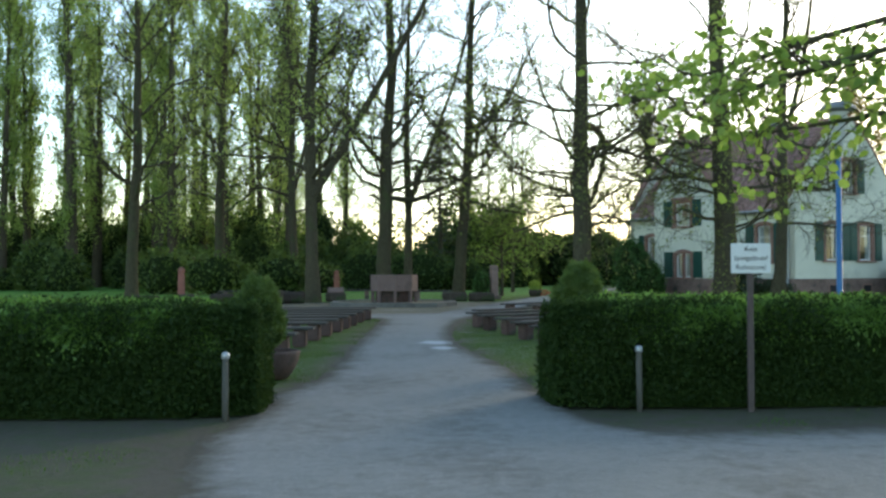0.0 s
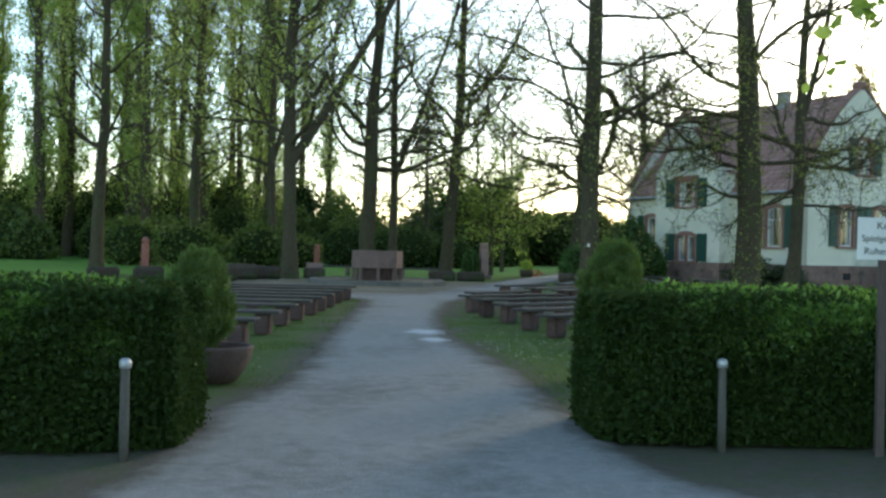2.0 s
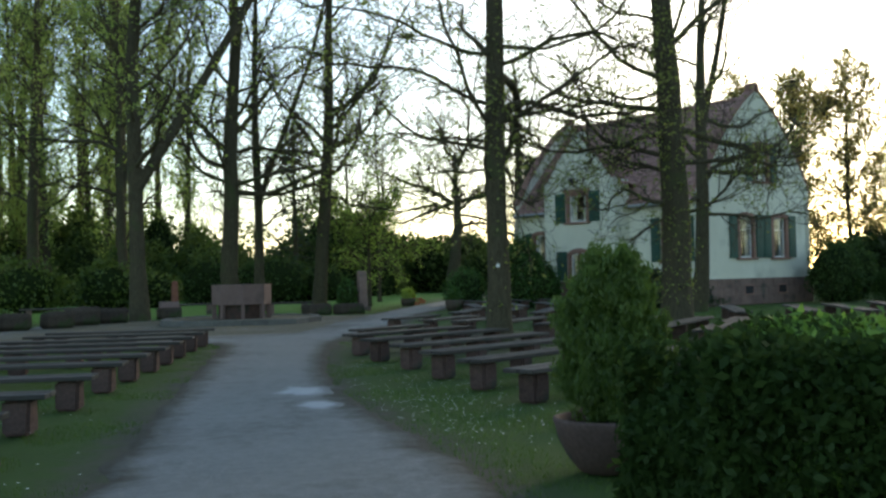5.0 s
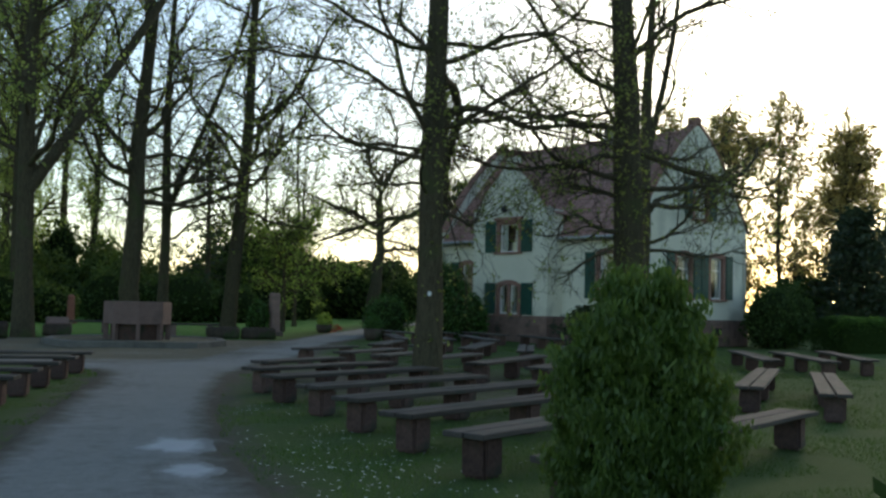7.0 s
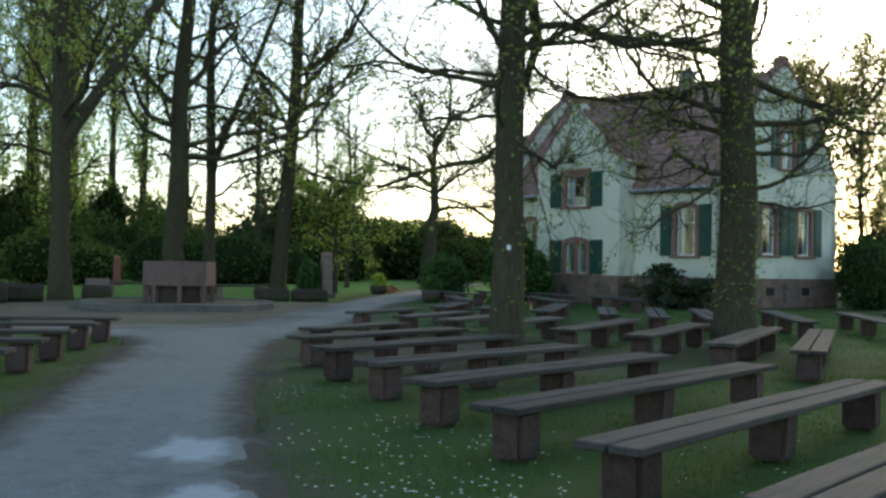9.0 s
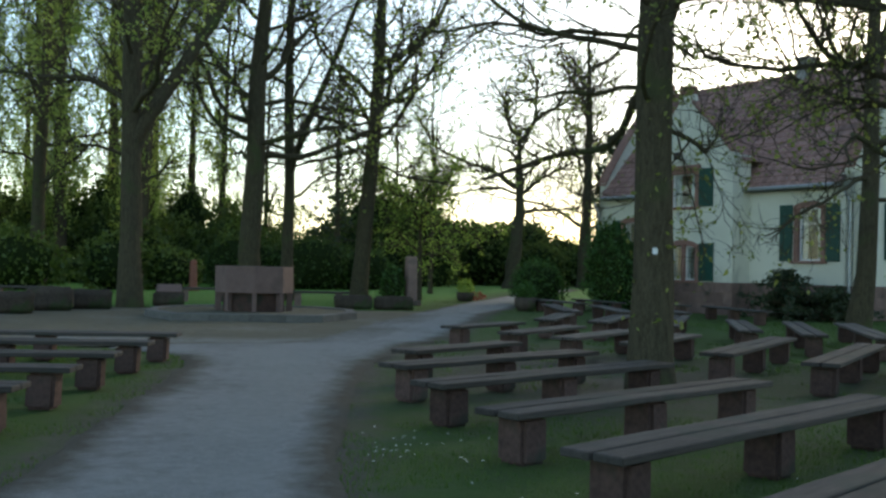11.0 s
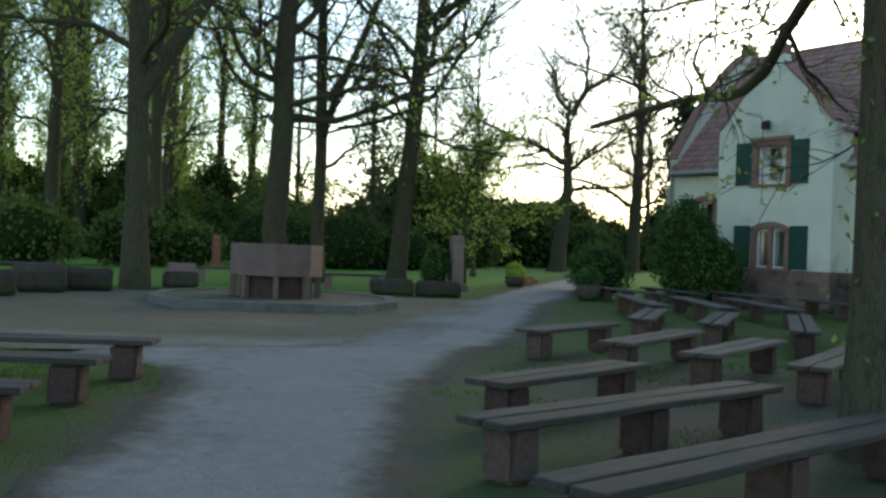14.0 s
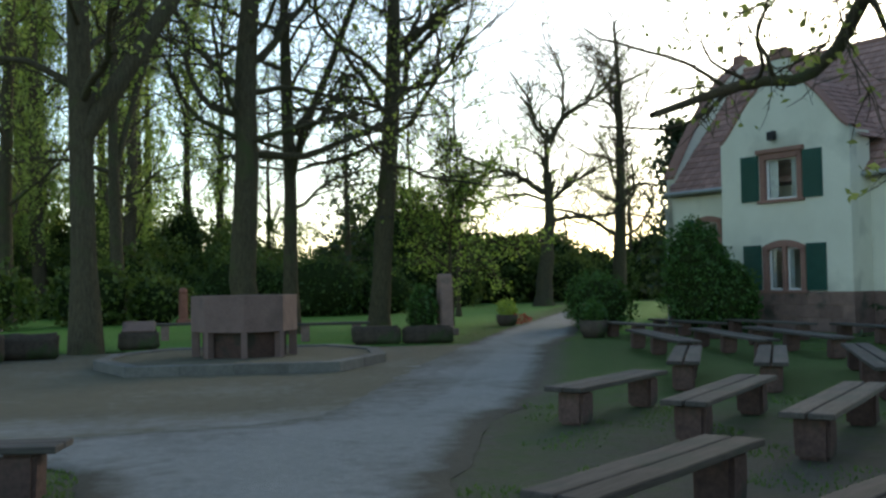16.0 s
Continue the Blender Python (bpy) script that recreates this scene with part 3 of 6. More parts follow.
tree("tree", "forked dark tree close before the house wall", 17.0, 42.6, 19, 0.30, 13,
     [(5.0, 60, 5.0, 0.5, 0.12), (6.0, 290, 5.0, 0.45, 0.12), (4.4, 250, 4.5, 0.1, 0.08), (7.4, 80, 5.0, 0.4, 0.10), (5.4, 120, 5.5, 0.2, 0.10), (3.8, 90, 4.0, 0.1, 0.07)]
     + ring_of_limbs(5, 6, 7, 13, 4.5, 0.5, 0.08), fork=(7.0, 80, 0.28, 0.15), leaf=(0.06, 0.4), branch=(8, 1.9), twig=(7, 0.9), fine=(3, 0.4), least=0.009)
tree("tree", "tall forked tree with mossy bark behind the basin", -4.8, 49.2, 27, 0.36, 21,
     ring_of_limbs(6, 16, 5.6, 15, 6.0, 0.5, 0.12), fork=(5.4, 85, 0.72, 0.25), leaf=(0.10, 2.2), leaf_m=M_LEAF_POP, **DENSE)
tree("tree", "tall dark tree with crooked limbs behind the basin", -1.1, 55.0, 28, 0.42, 22,
     [(5.8, 80, 7, 0.55, 0.15), (7.0, 280, 6.5, 0.35, 0.13), (8.6, 60, 7, 0.7, 0.15), (6.2, 250, 5.5, 0.25, 0.10), (7.8, 265, 7, 0.6, 0.14)]
     + ring_of_limbs(7, 15, 5.5, 17, 6.5, 0.5, 0.13), leaf_m=M_LEAF_POP, leaf=(0.09, 1.6), **DENSE)
tree("tree", "crooked slimmer tree standing close behind another", 0.15, 57.5, 21, 0.27, 29,
     ring_of_limbs(8, 13, 4.5, 15, 6.0, 0.45, 0.11), fork=(5.5, 60, 0.5, 0.16), leaf=(0.09, 1.6), leaf_m=M_LEAF_POP, **DENSE)
tree("tree", "slender tall tree carrying a nest box", 3.25, 59.5, 27, 0.38, 23,
     [(8.0, 80, 8, 0.75, 0.14), (6.6, 285, 6, 0.5, 0.11), (9.5, 75, 8.5, 0.8, 0.14), (7.2, 265, 7, 0.15, 0.10), (6.0, 100, 5, 0.1, 0.07), (10.5, 80, 8, 0.7, 0.13), (8.8, 280, 7, 0.6, 0.12)]
     + ring_of_limbs(9, 12, 6, 17, 7.0, 0.45, 0.12), lean=(0.045, 0.0), leaf_m=M_LEAF_POP, leaf=(0.09, 1.3), **DENSE,
     extra=[(((0.4, 0, 8.2), (1.2, 0.2, 8.8), (2.1, 0.3, 9.6), (3.4, 0.2, 10.6), (4.6, 0.1, 11.6)), 0.11),
            (((0.45, 0, 10.0), (1.6, -0.2, 10.8), (2.7, -0.3, 11.6), (4.5, -0.6, 12.8)), 0.10),
            (((0.35, 0, 8.0), (-0.8, -0.2, 8.5), (-1.6, -0.3, 8.4), (-3.0, -0.2, 7.9), (-4.0, 0.2, 7.2)), 0.09)])
tree("tree", "bare gnarled oak against the bright sky", 16.5, 90, 12.2, 0.62, 24,
     [(10.6, 20, 5.5, 0.8, 0.12), (9.2, 200, 5.0, 0.7, 0.12)], lean=(0.05, 0), sway=0.12, leaf=(0.12, 0.4), branch=(15, 2.8), twig=(6, 1.4), fine=(2.2, 0.8), least=0.014,
     extra=[(((0.2, 0, 7.8), (-0.9, 0.3, 8.6), (-1.9, 0.5, 9.1), (-4.0, 0.6, 9.8), (-6.4, 0.2, 10.8)), 0.24),
            (((0.2, 0, 7.3), (-1.2, -0.4, 7.7), (-2.7, -0.6, 7.5), (-5.3, -1.2, 6.8)), 0.13),
            (((0.3, 0, 5.0), (0.9, 0.3, 5.9), (1.6, 0.4, 6.1), (3.0, 0.6, 6.15), (5.4, 0.3, 6.3)), 0.20),
            (((0.3, 0, 6.8), (1.1, -0.5, 7.7), (2.2, -0.8, 8.6), (4.5, -1.2, 9.8)), 0.18),
            (((0.6, 0, 11.4), (-0.4, 0.4, 12.5), (-0.5, 0.6, 14.3), (-1.9, 0.9, 16.4)), 0.20),
            (((0.6, 0, 11.2), (1.5, -0.3, 13.0), (3.6, -0.7, 14.2), (5.2, -0.9, 15.6)), 0.22),
            (((1.5, -0.3, 13.0), (1.8, 0.2, 15.9), (0.8, 0.4, 18.4)), 0.14)])
tree("tree", "bare upright tree with fanned branches far down the path", 24.4, 98, 22, 0.55, 25,
     ring_of_limbs(10, 22, 4, 18, 9, 1.0, 0.16), leaf=(0.13, 0.3), branch=(7, 3.2), twig=(5, 1.6), fine=(2.0, 0.9), least=0.019)
tree("tree", "young thin tree with fresh yellow-green leaves", 8.0, 72, 14, 0.13, 26,
     [(4 + i * 0.75, 100 + i * 137, 2.8 - i * 0.1, 0.55, 0.035) for i in range(12)],
     leaf=(0.10, 1.6), branch=(9, 1.2), twig=(8, 0.6), fine=(0, 0.3), leaf_m=M_LEAF_LIME)
tree("tree", "small spreading tree with pale yellow-green leaves", 6.1, 61, 5.4, 0.12, 27,
     [(1.7 + i * 0.28, i * 137, 2.9, 0.35, 0.04) for i in range(11)],
     leaf=(0.085, 4.5), branch=(10, 1.4), twig=(10, 0.7), fine=(0, 0.3), leaf_m=M_LEAF_LIME, droop=0.03)
tree("tree", "slim tall tree before the poplars", -14.5, 76, 28, 0.42, 28,
     ring_of_limbs(12, 16, 5, 19, 6.5, 0.5, 0.12), leaf=(0.12, 1.8), leaf_m=M_LEAF_POP, **DENSE)
tree("tree", "leaning mossy tree among the poplars", -8.3, 72, 24, 0.34, 30,
     ring_of_limbs(13, 13, 5, 18, 6.0, 0.5, 0.12), lean=(-0.03, 0), fork=(7, 70, 0.3, 0.18), leaf=(0.12, 1.8), leaf_m=M_LEAF_POP, **DENSE)
tree("tree", "tall tree with branching crown near the yard's edge", -16.5, 58, 25, 0.38, 31,
     ring_of_limbs(14, 14, 5, 17, 6.5, 0.45, 0.13), leaf=(0.11, 1.8), leaf_m=M_LEAF_POP, **DENSE)
for px, py, hh, sd in ((9.5, 112, 19, 33), (-3.0, 108, 21, 34), (14.0, 118, 17, 35), (4.0, 116, 18, 36), (30.0, 112, 15, 37)):
    tree("tree", "light birch-like tree with hazy twigs in the distance", px, py, hh, 0.25, sd,
         ring_of_limbs(sd, 14, 3, hh * 0.85, 5.0, 0.8, 0.10), leaf=(0.13, 0.9), branch=(6, 2.6), twig=(5, 1.3), fine=(1.5, 0.7), least=0.015)


# tall poplars in a loose row, each a copy of one of four
def poplar(seed, height, radius, dense):
    rng = np.random.default_rng(seed)
    root = thing("poplar", "tall poplar with hanging fresh green foliage", "tree", pose(0, 0, 0), "poplars beyond the lawn")
    pts, rad = grow(rng, (0, 0, -0.1), (0, 0, 1), height, radius, 0.06, 16, 0.015, 0)
    v, f = tubes([(pts, rad)], 10)
    hang("trunk", mesh_of("trunk", v, f), M_BARK_FAR, root, smooth=True)
    limbs = []
    for _ in range(46):
        z = rng.uniform(0.10, 0.97) * height
        a = rng.uniform(0, 6.28)
        c = np.array([np.interp(z, pts[:, 2], pts[:, 0]), np.interp(z, pts[:, 2], pts[:, 1]), z])
        limbs.append(grow(rng, c, (math.cos(a) * 0.5, math.sin(a) * 0.5, 1), rng.uniform(2.5, 5), 0.07, 0.015, 6, 0.08, 0.05))
    twigs = offshoots(rng, limbs, 6, 1.6, 0.4, 0.45, -0.05, 0.15, 5, 0.15, 0.4, 0.012)
    v, f = both(tubes(limbs, 4), tubes(twigs, 3))
    hang("twig_mass", mesh_of("twig_mass", v, f), M_TWIG, root, kind="stuff")
    # foliage hangs in short upright curtains
    s = np.concatenate([along_twigs(rng, as_batch(limbs), dense * 1.5, 0.25), along_twigs(rng, twigs, dense, 0.22)])
    k = rng.integers(3, 8, len(s))
    idx = np.repeat(np.arange(len(s)), k)
    drop = np.concatenate([np.arange(q) for q in k])
    tips = s[idx] + rng.normal(0, 0.08, (len(idx), 3)) - np.stack([drop * 0, drop * 0, drop * 0.16], 1)
    v, f = leaf_quads(rng, tips, 0.14, 0.9, 1.8)
    hang("crown", mesh_of("crown", v, f), M_LEAF_POP, root, kind="stuff")
    return root


kinds = [poplar(40 + k, 26 + 2 * k, 0.42 + 0.05 * k, 4.2) for k in range(4)]
rng = np.random.default_rng(5)
spots = [(-12.0, 101), (-15.5, 106), (-18.5, 98), (-21.5, 104), (-24.5, 96), (-27.5, 103), (-30.5, 97), (-33.5, 105), (-36.5, 95), (-40, 101), (-44, 97), (-48, 104), (-52, 98), (-9.5, 110), (-20, 84), (-28, 82), (-35, 85), (-42, 84), (-16.5, 90), (-24, 112), (-6.5, 104), (-32, 112), (-14, 118), (-19, 121), (-27, 120), (-37, 116), (-43, 112), (-56, 95), (-61, 102), (-38, 90), (-31, 91), (-22.5, 91), (-12.5, 94), (-10.5, 87), (-47, 88), (-53, 108)]
for k, (px, py, big) in enumerate([(a, b, 1.0) for a, b in spots] + [(37, 84, 0.6), (44, 82, 0.6)]):
    m = pose(px, py, 0, 0, 0, rng.uniform(0, 360)) @ Matrix.Scale(big, 4)
    if k < 4:
        kinds[k].matrix_basis = m
    else:
        copy_thing(kinds[k % 4], m).scale = (big, big, big)


# ---- thickets ----
def blob_points(rng, blobs, per_area):
    out = []
    for c, r in blobs:
        n = int(per_area * 4 * math.pi * (r[0] * r[1] + r[0] * r[2] + r[1] * r[2]) / 3)
        d = rng.normal(size=(n, 3))
        d /= np.linalg.norm(d, axis=1)[:, None]
        q = rng.uniform(0.55, 1.0, (n, 1)) ** 0.5
        lump = np.array([1 + 0.28 * noise.noise((v[0] * 2.4 + c[0], v[1] * 2.4 + c[1], v[2] * 2.4)) for v in d])[:, None]
        p = np.array(c) + d * q * lump * np.array(r)
        out.append(p[p[:, 2] > 0.02])
    return np.concatenate(out)


def shrub(name, label, blobs, size, per_area, material, seed, core=0.72, category="shrub", kind=""):
    """A bush of many leaves on lumpy masses; its solid core is coloured dark as inner shade."""
    rng = np.random.default_rng(seed)
    c0 = blobs[0][0]
    root = thing(name, label, category, pose(c0[0], c0[1], 0), kind=kind)
    blobs = [((c[0] - c0[0], c[1] - c0[1], c[2]), r) for c, r in blobs]
    v, f = leaf_quads(rng, blob_points(rng, blobs, per_area), size, 0.2)
    hang("foliage", mesh_of("foliage", v, f), material, root, kind="stuff")
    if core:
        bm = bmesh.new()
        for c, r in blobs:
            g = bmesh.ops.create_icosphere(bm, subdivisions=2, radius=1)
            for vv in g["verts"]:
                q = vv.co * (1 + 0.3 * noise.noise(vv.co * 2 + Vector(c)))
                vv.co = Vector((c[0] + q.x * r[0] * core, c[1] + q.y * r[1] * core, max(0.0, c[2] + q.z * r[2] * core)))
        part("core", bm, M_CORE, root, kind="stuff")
    return root


rng = np.random.default_rng(77)
blobs = []
for k in range(46):
    x = -75 + k * 2.6 + rng.uniform(-1, 1)
    h = rng.uniform(1.8, 5.2) + (1.0 if x < -20 else 0)
    blobs.append(((x, 112 + rng.uniform(-5, 5) + abs(x) * 0.05, h * 0.45), (rng.uniform(2.2, 3.8), 2.5, h)))
shrub("thicket", "dense dark green undergrowth closing the park", blobs, 0.28, 13, M_LEAF_MID, 78, 0.8, "undergrowth", kind="stuff")
blobs = []
for k in range(30):
    x = -92 + k * 3.0 + rng.uniform(-1, 1)
    h = rng.uniform(4.5, 8.5) if x < -12 else rng.uniform(3.5, 5.5)
    blobs.append(((x, 124 + rng.uniform(-4, 6), h * 0.5), (rng.uniform(3.0, 5.0), 2.5, h * 0.7)))
shrub("thicket", "tall dim wood closing the view behind the poplars", blobs, 0.36, 8, M_LEAF_MID, 75, 0.8, "undergrowth", kind="stuff")
blobs = []
for k in range(34):
    x = -74 + k * 2.1 + rng.uniform(-1, 1)
    h = rng.uniform(4.0, 7.6) if x > -40 else rng.uniform(3.2, 6.4)
    blobs.append(((x, 103 + rng.uniform(-5, 5), h * 0.55), (rng.uniform(1.4, 2.6), 2.0, h * 0.75)))
shrub("thicket", "tall shaded undergrowth filling the gaps between the poplars", blobs, 0.24, 13, M_LEAF_MID, 74, 0.7, "undergrowth", kind="stuff")
blobs = []
for k in range(9):
    blobs.append(((-22 + k * 2.3 + rng.uniform(-0.6, 0.6), 90 + rng.uniform(-3, 3), 1.8), (rng.uniform(1.5, 2.4), 1.6, rng.uniform(2.4, 4.4))))
shrub("thicket", "half-grown saplings in fresh leaf under the poplars", blobs, 0.17, 26, M_LEAF_FRESH, 76, 0.5, "undergrowth", kind="stuff")
blobs = []
for k in range(16):
    x = -52 + k * 3.0 + rng.uniform(-1, 1)
    h = rng.uniform(1.0, 3.4)
    blobs.append(((x, 84 + rng.uniform(-5, 7), h * 0.45), (rng.uniform(1.6, 2.8), 2.0, h)))
shrub("thicket", "yellow-green bushes before the poplars", blobs, 0.18, 30, M_LEAF_FRESH, 79, 0.75, "undergrowth", kind="stuff")
shrub("shrub", "rounded dark green bushes beyond the lawn", [((4 + k * 2.2, 104 + (k % 3) * 4, 2.4), (3.2, 2.5, 4.3 - 0.25 * abs(k - 3))) for k in range(8)], 0.3, 16, M_LEAF_MID, 80, 0.7)
shrub("shrub", "tall brown-green bush showing bare twigs", [((6.5, 97, 4.5), (4.0, 3, 5.0)), ((9.5, 98, 3.6), (3.2, 3, 4.2))], 0.26, 12, M_LEAF_MID, 81, 0.6)
shrub("shrub", "broad dark bush behind the basin", [((1.2, 78, 1.2), (3.4, 2, 2.2)), ((-3.0, 80, 1.2), (3.0, 2, 2.4)), ((4.6, 80, 1.0), (2.4, 2, 1.9))], 0.16, 26, M_LEAF_DARK, 82, 0.8)
blobs = []
for k in range(13):
    h = rng.uniform(2.2, 4.2)
    blobs.append(((-13 + k * 1.9 + rng.uniform(-0.8, 0.8), 93 + rng.uniform(-4, 6), h * 0.45), (rng.uniform(1.6, 2.6), 1.8, h * rng.uniform(0.8, 1.2))))
shrub("thicket", "brown-green twiggy undergrowth beyond the basin", blobs, 0.20, 20, M_LEAF_MID, 101, 0.7, "undergrowth", kind="stuff")
blobs = []
for k in range(15):
    blobs.append(((-17 + k * 2.0 + rng.uniform(-1, 1), 107 + rng.uniform(-3, 3), rng.uniform(3.5, 5.5)), (rng.uniform(1.4, 2.4), 1.8, rng.uniform(2.2, 3.6))))
shrub("thicket", "thin saplings in hazy leaf behind the undergrowth", blobs, 0.2, 9, M_LEAF_MID, 102, 0, "undergrowth", kind="stuff")
shrub("shrub", "fresh green bushes by the bend of the path", [((22.0, 104, 1.6), (3.0, 2, 2.6)), ((26.0, 106, 1.6), (2.6, 2, 2.2)), ((29.5, 108, 1.6), (3, 2, 2.6))], 0.24, 18, M_LEAF_MID, 83, 0.75)
shrub("shrub", "yellow-green bush on the lawn", [((-9.0, 70, 1.2), (2.2, 1.6, 2.0)), ((-6.4, 71, 0.9), (1.8, 1.4, 1.5))], 0.16, 26, M_LEAF_FRESH, 84, 0.7)
shrub("shrub", "yellow-green bush on the lawn", [((-13.0, 66, 1.3), (2.6, 1.6, 1.9)), ((-17, 68, 1.3), (2.6, 1.6, 2.0))], 0.16, 26, M_LEAF_FRESH, 85, 0.7)
shrub("laurel", "large glossy evergreen bush against the house", [((12.7, 52.2, 1.3), (1.25, 1.2, 1.6)), ((12.5, 52.4, 2.2), (0.95, 1.0, 1.3)), ((13.3, 51.8, 1.0), (1.0, 0.9, 1.3))], 0.075, 230, M_LAUREL, 86, 0.8)
shrub("shrub", "low green bush beside the path", [((10.6, 56, 0.8), (1.2, 1.0, 1.1)), ((10.9, 58, 0.9), (1.0, 1.0, 1.2))], 0.075, 150, M_LAUREL, 87, 0.8)
shrub("shrub", "dark low foliage at the foot of the wall", [((17.8, 47.9, 0.4), (1.1, 0.6, 0.6))], 0.075, 170, M_NEEDLE, 88, 0.75)
shrub("shrub", "dark evergreen mass at the house corner", [((26.6, 48.4, 1.2), (1.3, 1.2, 1.7)), ((28.0, 49.4, 1.3), (1.3, 1.2, 1.6))], 0.09, 130, M_LEAF_DARK, 89, 0.8)


def conifer(name, label, x, y, h, w, seed, material, size, n, per=34):
    rng = np.random.default_rng(seed)
    root = thing(name, label, "tree", pose(x, y, 0))
    tr = grow(rng, (0, 0, -0.1), (0, 0, 1), h, h * 0.014 + 0.05, 0.02, 10, 0.01, 0)
    v, f = tubes([tr], 8)
    hang("trunk", mesh_of("trunk", v, f), M_BARK, root, smooth=True)
    boughs = []
    for k in range(n):
        z = h * (0.12 + 0.86 * k / n)
        a = k * 2.4 + rng.uniform(-0.4, 0.4)
        ln = w * (1 - (z / h)) ** 0.8 * rng.uniform(0.6, 1.2) + 0.2
        boughs.append(grow(rng, (0, 0, z), (math.cos(a), math.sin(a), 0.1), ln, 0.035, 0.01, 6, 0.1, -0.05))
    v, f = tubes(boughs, 4)
    hang("bough_mass", mesh_of("bough_mass", v, f), M_TWIG, root, kind="stuff")
    pts = []
    for p, r in boughs:
        for _ in range(per):
            i = rng.integers(1, len(p))
            pts.append(p[i] + rng.normal(0, size * 1.3, 3) * [1, 1, 0.6])
    v, f = leaf_quads(rng, np.array(pts), size, -0.2, 2.0)
    hang("needles", mesh_of("needles", v, f), material, root, kind="stuff")


conifer("juniper", "loose feathery dark juniper below the window", 17.2, 47.4, 1.7, 2.0, 90, M_NEEDLE, 0.07, 46, 60)
conifer("juniper", "loose feathery dark juniper below the window", 18.4, 46.4, 1.15, 1.6, 104, M_NEEDLE, 0.07, 40, 60)
conifer("pine", "tall thin dark pine behind the other trees", 3.0, 84, 15, 3.0, 91, M_NEEDLE, 0.2, 80, 10)
conifer("spruce", "dark spruce by the house's far end", 17.2, 66, 9, 2.0, 92, M_NEEDLE, 0.18, 80)
conifer("spruce", "dark pointed conifer beside the house", 38.0, 57, 7.6, 2.9, 93, M_NEEDLE, 0.2, 80)

# evening glow on these trees comes from their golden leaf colour
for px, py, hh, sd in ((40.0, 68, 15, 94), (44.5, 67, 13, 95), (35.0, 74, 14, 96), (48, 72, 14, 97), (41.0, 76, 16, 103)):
    tree("tree", "feathery tree with the evening glow in its leaf colour", px, py, hh, 0.2, sd,
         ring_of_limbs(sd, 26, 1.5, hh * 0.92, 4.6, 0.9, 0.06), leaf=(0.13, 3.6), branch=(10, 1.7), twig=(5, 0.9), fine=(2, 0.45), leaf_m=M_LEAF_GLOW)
conifer("spruce", "dark pointed conifer beside the house", 40.2, 61, 8.0, 2.8, 98, M_NEEDLE, 0.2, 90)
conifer("spruce", "dark pointed conifer beside the house", 43.0, 60, 8.6, 3.0, 99, M_NEEDLE, 0.2, 90)
shrub("thicket", "dark bushes closing the lawn beyond the house", [((30 + k * 2.7, 64 + (k % 3) * 3, 1.4), (2.4, 1.8, 1.8 + 0.5 * ((k * 7) % 4))) for k in range(10)], 0.22, 22, M_LEAF_DARK, 100, 0.8, "undergrowth", kind="stuff")


